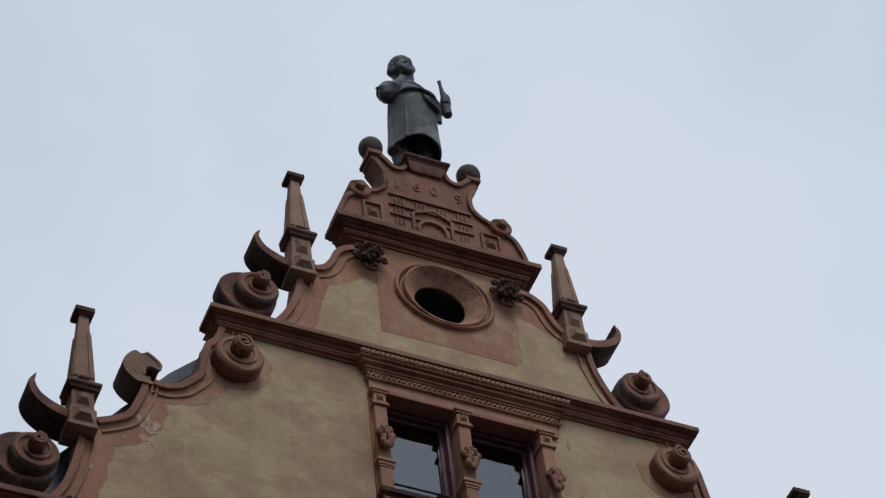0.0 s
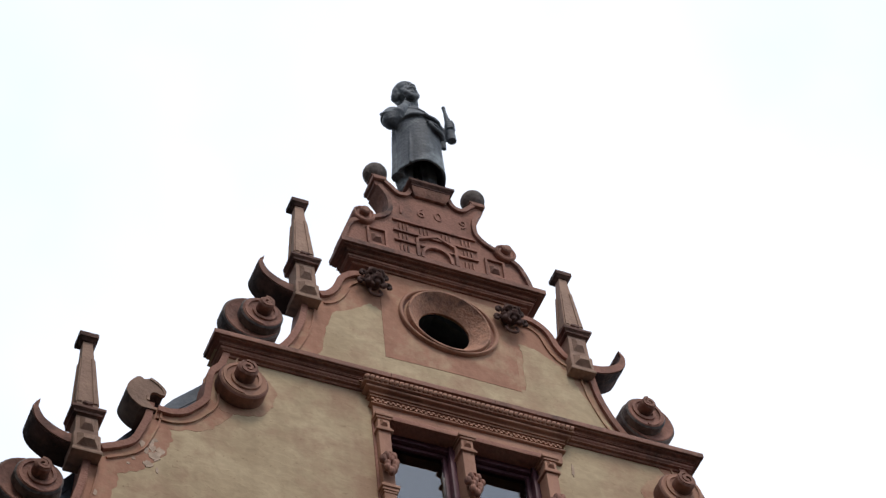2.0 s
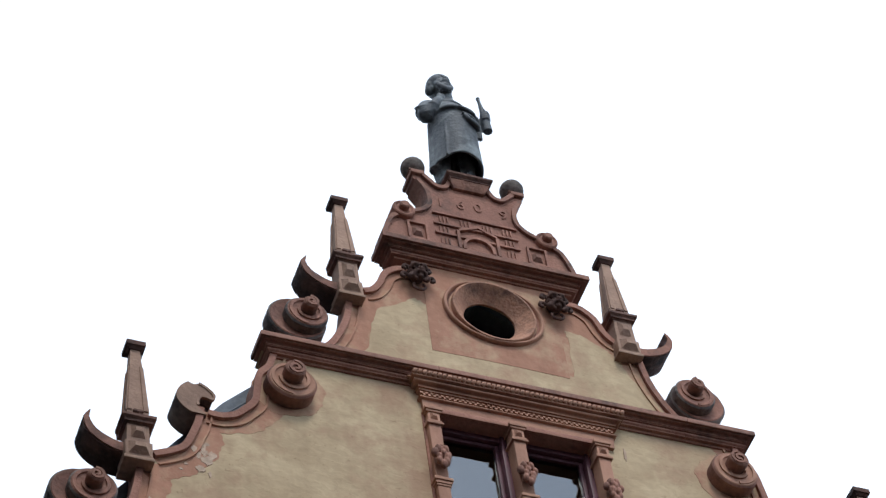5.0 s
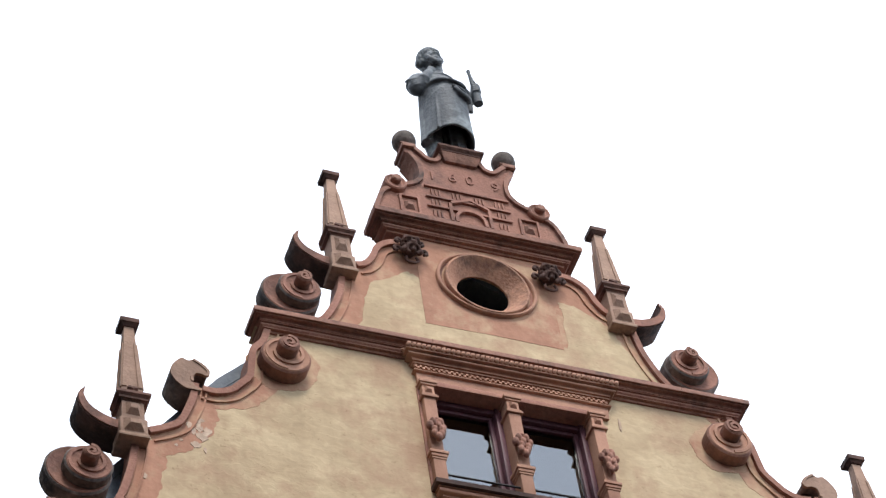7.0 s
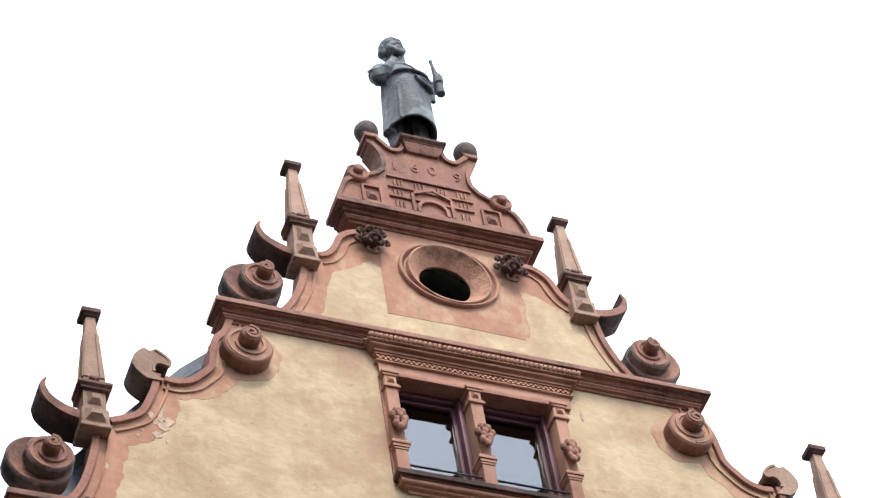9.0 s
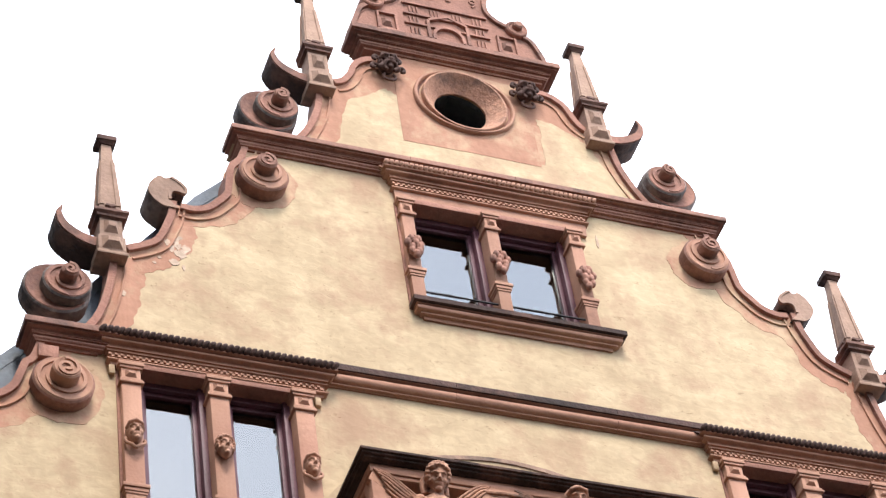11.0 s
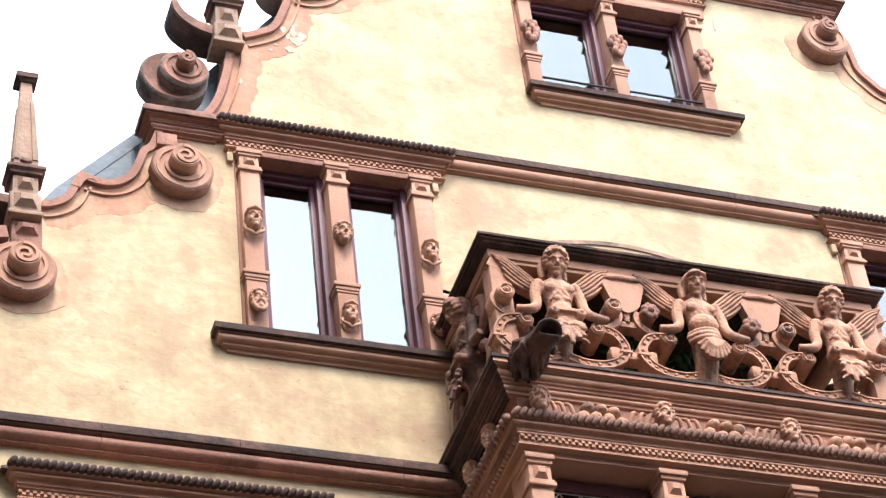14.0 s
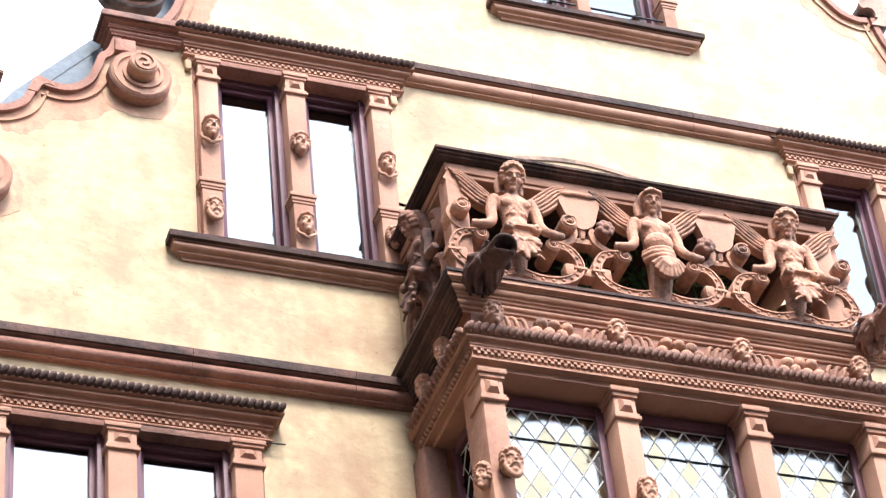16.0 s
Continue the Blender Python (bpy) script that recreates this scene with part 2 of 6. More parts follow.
def prism(bm, pts, y0, y1):
    """A slab with the outline pts (x, z) between two depths."""
    a = [bm.verts.new((x, y0, z)) for x, z in pts]
    b = [bm.verts.new((x, y1, z)) for x, z in pts]
    bm.faces.new(a)
    bm.faces.new(b[::-1])
    for i in range(len(pts)):
        j = (i + 1) % len(pts)
        bm.faces.new((a[i], a[j], b[j], b[i]))
    return bm


def smooth_line(pts, n=6):
    """A smooth line (Catmull-Rom) through a few points of any dimension."""
    p = [np.array(q, float) for q in pts]
    p = [2 * p[0] - p[1]] + p + [2 * p[-1] - p[-2]]
    out = []
    for i in range(1, len(p) - 2):
        for k in range(n):
            t = k / n
            out.append(0.5 * (2 * p[i] + (p[i + 1] - p[i - 1]) * t + (2 * p[i - 1] - 5 * p[i] + 4 * p[i + 1] - p[i + 2]) * t * t
                              + (3 * p[i] - p[i - 1] - 3 * p[i + 1] + p[i + 2]) * t ** 3))
    return out + [p[-2]]


def ring_pts(cx, cz, r, a0, a1, n):
    return [(cx + r * math.cos(radians(a0 + (a1 - a0) * i / n)), cz + r * math.sin(radians(a0 + (a1 - a0) * i / n))) for i in range(n + 1)]


def ribbon(bm, pts, left, right, y0, y1, ends=True):
    """A band along a line in the x-z plane, left and right of it by the given widths (numbers or functions of 0..1), between two depths."""
    p = [np.array(q, float) for q in pts]
    a, b = [], []
    for i, q in enumerate(p):
        d = p[min(i + 1, len(p) - 1)] - p[max(i - 1, 0)]
        d = d / (np.hypot(*d) + 1e-9)
        nrm = np.array((-d[1], d[0]))
        u = i / (len(p) - 1)
        a.append(q + nrm * (left(u) if callable(left) else left))
        b.append(q - nrm * (right(u) if callable(right) else right))
    rows = [[bm.verts.new((q[0], y, q[1])) for q in side] for side, y in ((a, y0), (b, y0), (b, y1), (a, y1))]
    for i in range(len(p) - 1):
        for k in range(4):
            m = (k + 1) % 4
            bm.faces.new((rows[k][i], rows[k][i + 1], rows[m][i + 1], rows[m][i]))
    for i in (0, len(p) - 1):
        bm.faces.new([rows[k][i] for k in range(4)])
    return bm


def cornice(bm, x0, x1, prof, y_front=0.0, y_back=0.0):
    """A moulding with returned ends round the wall face from x0 to x1. prof: (projection, z) from the top down."""
    rings = []
    for d, z in prof:
        rings.append([bm.verts.new(q) for q in ((x0 - d, y_back, z), (x0 - d, y_front - d, z), (x1 + d, y_front - d, z), (x1 + d, y_back, z))])
    for r, s in zip(rings, rings[1:]):
        for i in range(4):
            j = (i + 1) % 4
            bm.faces.new((r[i], r[j], s[j], s[i]))
    bm.faces.new(rings[0])
    bm.faces.new(rings[-1])
    return bm


def stretch(bm, x0, x1, prof, y_front=0.0, y_back=0.0, left=False, right=False):
    """One length of a moulding; its ends are returned round the corner where asked, else cut square."""
    rings = []
    for d, z in prof:
        a, b = (x0 - d if left else x0), (x1 + d if right else x1)
        rings.append([bm.verts.new(q) for q in ((a, y_back, z), (a, y_front - d, z), (b, y_front - d, z), (b, y_back, z))])
    for r, s in zip(rings, rings[1:]):
        for i in range(4):
            j = (i + 1) % 4
            bm.faces.new((r[i], r[j], s[j], s[i]))
    bm.faces.new(rings[0])
    bm.faces.new(rings[-1])
    return bm


def roll(d, z, r, a0=80, a1=-80, n=6, flat=1.0):
    """Profile points of a round roll (or, with a negative r, of a hollow) centred at projection d and height z."""
    return [(d + r * math.cos(radians(a0 + (a1 - a0) * i / n)) * flat, z + abs(r) * math.sin(radians(a0 + (a1 - a0) * i / n))) for i in range(n + 1)]


def ball(bm, x, y, z, rx, ry=None, rz=None, u=14, v=9):
    m = Matrix.Translation((x, y, z)) @ Matrix.Diagonal((rx, ry or rx, rz or rx, 1))
    bmesh.ops.create_uvsphere(bm, u_segments=u, v_segments=v, radius=1, matrix=m)
    return bm


def drum(bm, x, z, r, y0, y1, n=32, rim=0.0, depth=0.0):
    """A round disc facing the street between two depths (y0 in front), with a sunk face inside its rim."""
    def loop(rad, y):
        return [bm.verts.new((x + rad * math.cos(2 * math.pi * i / n), y, z + rad * math.sin(2 * math.pi * i / n))) for i in range(n)]
    loops = [loop(r, y1), loop(r, y0 + 0.012), loop(r - 0.012, y0)]
    if rim:
        loops += [loop(r - rim, y0), loop(r - rim - 0.012, y0 + depth)]
    for a, b in zip(loops, loops[1:]):
        for i in range(n):
            j = (i + 1) % n
            bm.faces.new((a[i], a[j], b[j], b[i]))
    bm.faces.new(loops[0])
    bm.faces.new(loops[-1])
    return bm


def tube(bm, pts, rad, n=10):
    """A round limb along 3D points; rad: a number or a function of 0..1."""
    p = [Vector(q) for q in pts]
    rings = []
    up = Vector((0, 1, 0.01))
    for i, q in enumerate(p):
        d = (p[min(i + 1, len(p) - 1)] - p[max(i - 1, 0)]).normalized()
        a = d.cross(up)
        a = a.normalized() if a.length > 1e-4 else Vector((1, 0, 0))
        b = d.cross(a).normalized()
        r = rad(i / (len(p) - 1)) if callable(rad) else rad
        rings.append([bm.verts.new(q + r * (math.cos(2 * math.pi * k / n) * a + math.sin(2 * math.pi * k / n) * b)) for k in range(n)])
    for r, s in zip(rings, rings[1:]):
        for k in range(n):
            m = (k + 1) % n
            bm.faces.new((r[k], r[m], s[m], s[k]))
    bm.faces.new(rings[0])
    bm.faces.new(rings[-1])
    return bm


def blot(x, z, r, seed, y=-0.0075):
    """A thin coat of limewash with a ragged round outline."""
    rn = random.Random(seed)
    a1, a2, a3 = rn.uniform(0, 6), rn.uniform(0, 6), rn.uniform(0, 6)
    p = []
    for i in range(90):
        a = 2 * math.pi * i / 90
        q = r * (1 + 0.06 * math.sin(2 * a + a1) + 0.035 * math.sin(5 * a + a2) + 0.02 * math.sin(11 * a + a3) + rn.uniform(-0.022, 0.022))
        p.append((x + q * math.cos(a), z + q * math.sin(a)))
    return prism(bmesh.new(), p, y, 0.002)


def mirrored(pts, s):
    return [(s * x, z) for x, z in pts]


# ---- the street and the house ----
bm = B()
box(bm, -400, 400, -400, 400, -0.3, 0.0)
tagged(part("ground", bm, COBBLE, smooth=0), "grey stone paving of the street", "paving", kind="structure")

# unseen plain houses across the street and at the sides, placed to block sky light
for x0, x1, y0, y1, h in ((-40, 40, -22, -14.4, 18.5), (-40, -8.2, -14.4, 9, 26.0), (9.5, 40, 0.5, 9, 8.0)):
    tagged(part("wall_street", box(B(), x0, x1, y0, y1, 0, h), STREET, smooth=0), "unseen plain house wall that blocks sky light", "wall", kind="structure")
TOPX = -0.015                    # middle of the gable top
TH = 0.18                       # thickness of the gable wall
Z_STRING, Z_A, Z_B, Z_C = 11.690, 14.556, 16.967, 18.599   # levels of the cornices

# outlines of one half of the gable, from the outside in and upwards: (distance from the middle, height)
LOW_TOP = smooth_line([(3.50, 14.52), (3.56, 14.31), (3.62, 14.24), (3.655, 14.13), (3.70, 14.01), (3.775, 13.93), (3.86, 13.90), (3.96, 13.912), (4.03, 13.935)])
LOW_STEP = smooth_line([(4.03, 13.935), (4.075, 13.845), (4.13, 13.71), (4.22, 13.64), (4.29, 13.62)])
LOW_BAND = smooth_line([(4.50, 13.275), (4.626, 13.247), (4.732, 13.169), (4.82, 13.043), (4.888, 12.911), (4.91, 12.79)])
LOW_END = smooth_line([(4.91, 12.79), (4.98, 12.785), (5.129, 12.752), (5.23, 12.656), (5.275, 12.472), (5.295, 12.286), (5.33, 12.0), (5.40, 11.70)])
MID_LOW = smooth_line([(3.24, 14.60), (3.12, 14.80), (3.045, 15.053), (3.003, 15.294), (2.986, 15.48)])
MID_STEP = smooth_line([(2.88, 15.56), (2.75, 15.63), (2.655, 15.71), (2.59, 15.87), (2.55, 16.0), (2.53, 16.14)])
MID_TOP = smooth_line([(2.45, 16.122), (2.36, 16.115), (2.26, 16.155), (2.19, 16.23), (2.11, 16.34), (2.09, 16.46), (2.06, 16.66), (1.98, 16.78), (1.93, 16.95)])
UP_LOW = smooth_line([(1.62, 17.04), (1.50, 17.15), (1.40, 17.31), (1.31, 17.55), (1.27, 17.78), (1.26, 17.86)])
UP_STEP = smooth_line([(1.12, 17.975), (1.05, 18.01), (0.99, 18.10), (0.94, 18.23), (0.87, 18.315), (0.775, 18.368), (0.62, 18.38)])
TOP_LOW = smooth_line([(0.85, 18.66), (0.84, 18.82), (0.80, 18.965), (0.75, 19.07), (0.67, 19.125)])
TOP_MID = smooth_line([(0.62, 19.195), (0.55, 19.21), (0.45, 19.275), (0.39, 19.38), (0.40, 19.55), (0.47, 19.69)])
TOP_END = smooth_line([(0.41, 19.765), (0.364, 19.715), (0.295, 19.645), (0.215, 19.665), (0.165, 19.77)])


def pts2(line):
    return [(float(q[0]), float(q[1])) for q in line]


# main wall with its window openings and the gable above it, all of one face
W3L, W3W, W3Z0, W3Z1 = (-2.90, -1.70), 4.46, 12.660, 14.442
W4X, W4Z0, W4Z1 = (-0.68, 0.70), 15.475, 16.702
W2X, W2Z0, W2Z1 = (-4.26, -2.745), 9.238, 11.206
walls = B()
# storey below the string course
prism(walls, [(-6.0, 0), (W2X[0], 0), (W2X[0], Z_STRING), (-6.0, Z_STRING)], 0, TH)
prism(walls, [(W2X[0], 0), (W2X[1], 0), (W2X[1], W2Z0), (W2X[0], W2Z0)], 0, TH)
prism(walls, [(W2X[0], W2Z1), (W2X[1], W2Z1), (W2X[1], Z_STRING), (W2X[0], Z_STRING)], 0, TH)
prism(walls, [(W2X[1], 0), (6.0, 0), (6.0, Z_STRING), (W2X[1], Z_STRING)], 0, TH)
# storey of the balcony
low_half = pts2(LOW_TOP) + pts2(LOW_STEP)[1:] + [(4.29, 13.30)] + pts2(LOW_BAND) + pts2(LOW_END)
for s in (-1, 1):
    a = W3L[0] if s < 0 else W3L[1] + W3W
    prism(walls, [(a, Z_A)] + mirrored([(3.48, Z_A)] + low_half, s) + [(a, Z_STRING)], 0, TH)
for a, b in ((W3L[0], W3L[1]), (W3L[0] + W3W, W3L[1] + W3W)):
    prism(walls, [(a, Z_STRING), (b, Z_STRING), (b, W3Z0), (a, W3Z0)], 0, TH)
    prism(walls, [(a, W3Z1), (b, W3Z1), (b, Z_A), (a, Z_A)], 0, TH)
prism(walls, [(W3L[1], Z_STRING), (W3L[0] + W3W, Z_STRING), (W3L[0] + W3W, Z_A), (W3L[1], Z_A)], 0, TH)
# storey of the upper window
mid_half = [(3.24, Z_A)] + pts2(MID_LOW) + [(2.86, 15.50)] + pts2(MID_STEP) + pts2(MID_TOP) + [(2.00, Z_B)]
for s in (-1, 1):
    a = W4X[0] if s < 0 else W4X[1]
    prism(walls, [(a, Z_A)] + mirrored(mid_half, s) + [(a, Z_B)], 0, TH)
prism(walls, [(W4X[0], Z_A), (W4X[1], Z_A), (W4X[1], W4Z0), (W4X[0], W4Z0)], 0, TH)
prism(walls, [(W4X[0], W4Z1), (W4X[1], W4Z1), (W4X[1], Z_B), (W4X[0], Z_B)], 0, TH)
# storey of the round window
OX, OZ, OR = 0.005, 18.02, 0.345
up_half = [(1.66, Z_B)] + pts2(UP_LOW) + [(1.12, 17.86)] + pts2(UP_STEP) + [(0.62, Z_C)]
prism(walls, mirrored(up_half, -1) + [(OX, Z_C)] + ring_pts(OX, OZ, OR, 90, 270, 24) + [(OX, Z_B)], 0, TH)
prism(walls, up_half + [(OX, Z_C)] + ring_pts(OX, OZ, OR, 90, -90, 24) + [(OX, Z_B)], 0, TH)
tagged(part("wall_front", walls, PLASTER, smooth=0), "ochre plastered gable wall with worn patches", "wall", kind="structure")

# top piece of the gable, in red stone
top_half = pts2(TOP_LOW) + [(0.65, 19.17)] + pts2(TOP_MID) + [(0.50, 19.72), (0.50, 19.77)] + pts2(TOP_END) + [(0.165, 19.80)]
bm = prism(B(), mirrored(top_half, -1) + top_half[::-1], 0.0, TH)
pediment = part("pediment", bm, STONE, smooth=30)
pediment.location.x = TOPX
tagged(pediment, "stepped red sandstone gable top with carved relief", "pediment", kind="structure")

# side and rear walls, floors and the slate roof behind the gable
bm = B()
box(bm, -6.0, -5.7, TH, 9, 0, 11.370)
box(bm, 5.7, 6.0, TH, 9, 0, 11.370)
box(bm, -5.7, 5.7, 8.7, 9, 0, 11.370)
tagged(part("wall_side", bm, PLASTER, smooth=0), "plain plastered side and rear walls", "wall", kind="structure")
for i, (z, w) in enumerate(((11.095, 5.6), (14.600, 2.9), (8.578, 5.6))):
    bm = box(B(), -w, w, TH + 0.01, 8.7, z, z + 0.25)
    tagged(part("floor", bm, DARK, smooth=0), "plastered storey floor inside the house, coloured dark for dimness", "floor", kind="structure")
line = [(5.75, 11.462), (4.15, 13.991), (3.54, 14.706), (2.26, 16.513), (2.01, 16.787), (1.30, 17.325), (0.80, 18.087), (0.0, 18.507)]
inner = [(x, z - 0.14) for x, z in line]
roof = root("roof", 0, 0, 0, "steep blue-grey slate roof behind the gable", "roof", kind="structure")
prism_back = prism(B(), mirrored(inner, -1) + inner[::-1][1:], 8.7, 8.95)
part("rear_gable", prism_back, STREET, roof, smooth=0)
for s in (-1, 1):
    for i in range(len(line) - 1):
        w = 0.6 if i < 4 else 0.25
        q = prism(B(), mirrored([line[i], line[i + 1], (max(line[i + 1][0] - w, 0.0), line[i + 1][1]), (line[i][0] - w, line[i][1])], s), TH + 0.025, TH + 0.07)
        part("verge_slating", q, SLATE, roof, smooth=0)
        q = prism(B(), mirrored([line[i], line[i + 1], inner[i + 1], inner[i]], s), TH + 0.02, 9.2)
        part("roof_slope", q, SLATE, roof, smooth=0)

# ---- painted borders and raised rims along the gable's curves ----
for s in (-1, 1):
    trim = root("border_trim", 0, 0, 0, "salmon painted border with a raised rim along the curved gable edge", "trim", kind="structure")
    lines = {"low": LOW_TOP[:-5], "step": LOW_STEP[4:], "end": LOW_END, "mid_low": MID_LOW, "mid_step": MID_STEP, "mid_top": MID_TOP, "up_low": UP_LOW, "up_step": UP_STEP}
    wide = {"low": 0.27, "step": 0.22, "end": 0.22, "mid_low": 0.24, "mid_step": 0.24, "mid_top": 0.22, "up_low": 0.34, "up_step": 0.25}
    done = []
    for k, ln in lines.items():
        p = mirrored(pts2(ln), s)
        inn = wide[k]
        # the wall lies on the inner side of the line
        lft, rgt = (inn, 0.0) if s > 0 else (0.0, inn)
        if k in ("low", "step", "end"):
            lft, rgt = rgt, lft
        done.append(k)
        ph = len(k) * 1.7 + s
        rag = lambda w: (lambda u: w + (0.0 if not w else 0.026 * math.sin(5 * u + ph) + 0.014 * math.sin(13 * u + 2 * ph) + 0.009 * math.sin(31 * u + ph) + 0.006 * math.sin(71 * u + 2 * ph)))
        fine_line = pts2(smooth_line(p, 4))
        if k not in ("up_low", "up_step"):
            part("painted_band", ribbon(B(), fine_line, rag(lft), rag(rgt), -0.0010 - 0.0002 * len(done), 0.02), SALMON, trim, smooth=30)
        l2, r2 = (0.05 if lft else 0.004), (0.05 if rgt else 0.004)
        part("rim", ribbon(B(), p, l2, r2, -0.035, TH + 0.004), STONE, trim, smooth=30)
        if k not in ("end",):
            f = 0.115 / inn
            ctr = [np.array(q) for q in p]
            mid = []
            for i, q in enumerate(ctr):
                d = ctr[min(i + 1, len(ctr) - 1)] - ctr[max(i - 1, 0)]
                d = d / (np.hypot(*d) + 1e-9)
                nrm = np.array((-d[1], d[0]))
                mid.append(q + nrm * (lft * f if lft else -rgt * f))
            part("rim", ribbon(B(), mid, 0.008, 0.008, -0.018, 0.0), SALMON, trim, smooth=30)


# the crests where two curves of the lower tier meet
for s in (-1, 1):
    crest = root("gable_crest", 0, 0, 0, "pointed sandstone crest where two curves of the gable meet", "block")
    part("crest", prism(B(), mirrored(pts2(smooth_line([(3.92, 13.902), (3.98, 13.922), (4.03, 13.938), (4.068, 13.875), (4.09, 13.80)], 4)) + pts2(smooth_line([(4.03, 13.79), (4.0, 13.86), (3.96, 13.88), (3.92, 13.865)], 4)), s), -0.039, TH + 0.005), STONE, crest, smooth=40)

# the upper tier is limewashed all over, with ochre fields left bare round the oculus
wash = root("painted_ground", 0, 0, 0, "faded salmon limewash on the upper tier with ochre fields", "paint", kind="structure")
part("wash", prism(B(), mirrored(up_half, -1) + [(OX, Z_C)] + ring_pts(OX, OZ, OR, 90, 270, 24) + [(OX, Z_B)], -0.004, 0.003), SALMON, wash, smooth=0)
part("wash", prism(B(), up_half + [(OX, Z_C)] + ring_pts(OX, OZ, OR, 90, -90, 24) + [(OX, Z_B)], -0.004, 0.003), SALMON, wash, smooth=0)
field = [(-1.28, 17.027), (-1.12, 17.282), (-1.07, 17.580), (-0.99, 17.808), (-0.84, 17.876), (-0.68, 18.028), (-0.57, 17.969), (-0.55, 17.724), (-0.56, 17.452),
         (0.63, 17.435), (0.65, 17.876), (0.63, 18.020), (0.79, 17.994), (0.94, 17.893), (1.06, 17.800), (1.14, 17.580), (1.33, 17.282), (1.50, 17.027)]
fr = random.Random(3)
worn = []
for a, b in zip(field, field[1:] + field[:1]):
    for k in range(6):
        worn.append((a[0] + (b[0] - a[0]) * k / 6 + fr.uniform(-0.010, 0.010), a[1] + (b[1] - a[1]) * k / 6 + fr.uniform(-0.010, 0.010)))
part("ochre_field", prism(B(), worn, -0.0065, 0.003), PLASTER, wash, "bare ochre field with a worn edge", smooth=0)


for s in (-1, 1):
    halo = blot(s * 4.80, 12.606, 0.22, 9, -0.0034)
    tagged(part("painted_patch", halo, SALMON, None, smooth=0), "worn salmon limewash round the beast mask", "paint", kind="structure")


# ---- cornices and string courses ----
def moulding(name, x0, x1, ztop, h, p, label, back=0.0, cap=0.22, front=0.0, left=True, right=True, bed_of=None):
    """A cornice laid in lengths: weathered top slabs over a hollow, a roll and a fillet."""
    t = root(name, 0, 0, 0, label, "cornice", kind="structure")
    rnd = random.Random(int(abs(x0) * 100 + ztop * 10))
    zc = ztop - h * cap
    slab = [(p * 0.80, ztop), (p * 0.95, ztop - h * 0.04), (p, ztop - h * 0.09), (p, zc), (p * 0.84, zc)]
    r = h * (1 - cap)
    big = r * 0.36
    bed = [(p * 0.84, zc), (p * 0.78, zc - r * 0.05)] + roll(p * 0.36, zc - r * 0.43, big, 72, -78, 9, p * 0.44 / big) \
        + [(p * 0.34, zc - r * 0.82), (p * 0.40, zc - r * 0.83), (p * 0.40, zc - r * 0.92), (p * 0.14, zc - r * 0.94), (p * 0.12, ztop - h)]
    if back > 0:
        # the free-standing cornices have more members: hollow, small roll, fillets
        bed = [(p * 0.84, zc), (p * 0.84, zc - r * 0.09), (p * 0.74, zc - r * 0.11)] + roll(p * 0.68, zc - r * 0.24, -p * 0.13, 70, -60, 4) \
            + [(p * 0.56, zc - r * 0.36), (p * 0.56, zc - r * 0.44)] + roll(p * 0.38, zc - r * 0.58, r * 0.12, 75, -70, 5) + [(p * 0.36, zc - r * 0.74), (p * 0.36, zc - r * 0.82), (p * 0.16, zc - r * 0.84), (p * 0.12, ztop - h)]
    cuts = [x0]
    while cuts[-1] < x1 - 1.6:
        cuts.append(cuts[-1] + rnd.uniform(0.8, 1.35))
    cuts.append(x1)
    for i, (a, b) in enumerate(zip(cuts, cuts[1:])):
        lf, rg = left and i == 0, right and i == len(cuts) - 2
        g0, g1 = (0.0 if i == 0 else 0.0015), (0.0 if i == len(cuts) - 2 else 0.0015)
        e = rnd.uniform(-0.002, 0.002)
        part("coping_stone", stretch(B(), a + g0, b - g1, [(d + e, z) for d, z in slab], front, back, lf, rg), BROWN if back > 0 else GRIME_SHADE, t, smooth=40)
        part("moulding_stone", stretch(B(), a + g0, b - g1, bed, front, back, lf, rg), bed_of or STONE, t, smooth=40)
    return t


moulding("cornice_top", -0.785, 0.735, 18.655, 0.168, 0.15, "red sandstone cornice under the stepped gable top", 0.14, cap=0.40)
moulding("cornice_upper", -1.91, 1.95, 17.069, 0.172, 0.13, "moulded sandstone cornice with dark weathered top", 0.14, cap=0.36)
moulding("cornice_end", -3.495, -3.12, 14.595, 0.177, 0.13, "short cornice end under the scroll", 0.14, cap=0.36)
moulding("cornice_end", 2.94, 3.49, 14.595, 0.177, 0.13, "short cornice end under the scroll", 0.14, cap=0.36)
moulding("string_course", -1.55, 1.42, 14.66, 0.177, 0.09, "dark-topped sandstone string course across the plaster", cap=0.38, bed_of=FACE)
moulding("string_course", -5.95, -1.30, 11.782, 0.192, 0.11, "dark-topped sandstone string course across the plaster", cap=0.38)
moulding("string_course", 0.80, 5.95, 11.782, 0.192, 0.11, "dark-topped sandstone string course across the plaster", cap=0.38)


# places where the limewash has flaked to pale lime
def flake(x, z, w, h, seed, material):
    rnd = random.Random(seed)
    p = [(x + w * math.cos(a) * (0.55 + 0.45 * rnd.random()), z + h * math.sin(a) * (0.55 + 0.45 * rnd.random())) for a in [2 * math.pi * i / 15 for i in range(15)]]
    o = part("peeled_patch", prism(B(), p, -0.0038 - 0.0001 * (seed - 60), 0.01), material, None, smooth=0)
    tagged(o, "flaked pale patch in the painted plaster", "patch", "flaked patches", "structure")


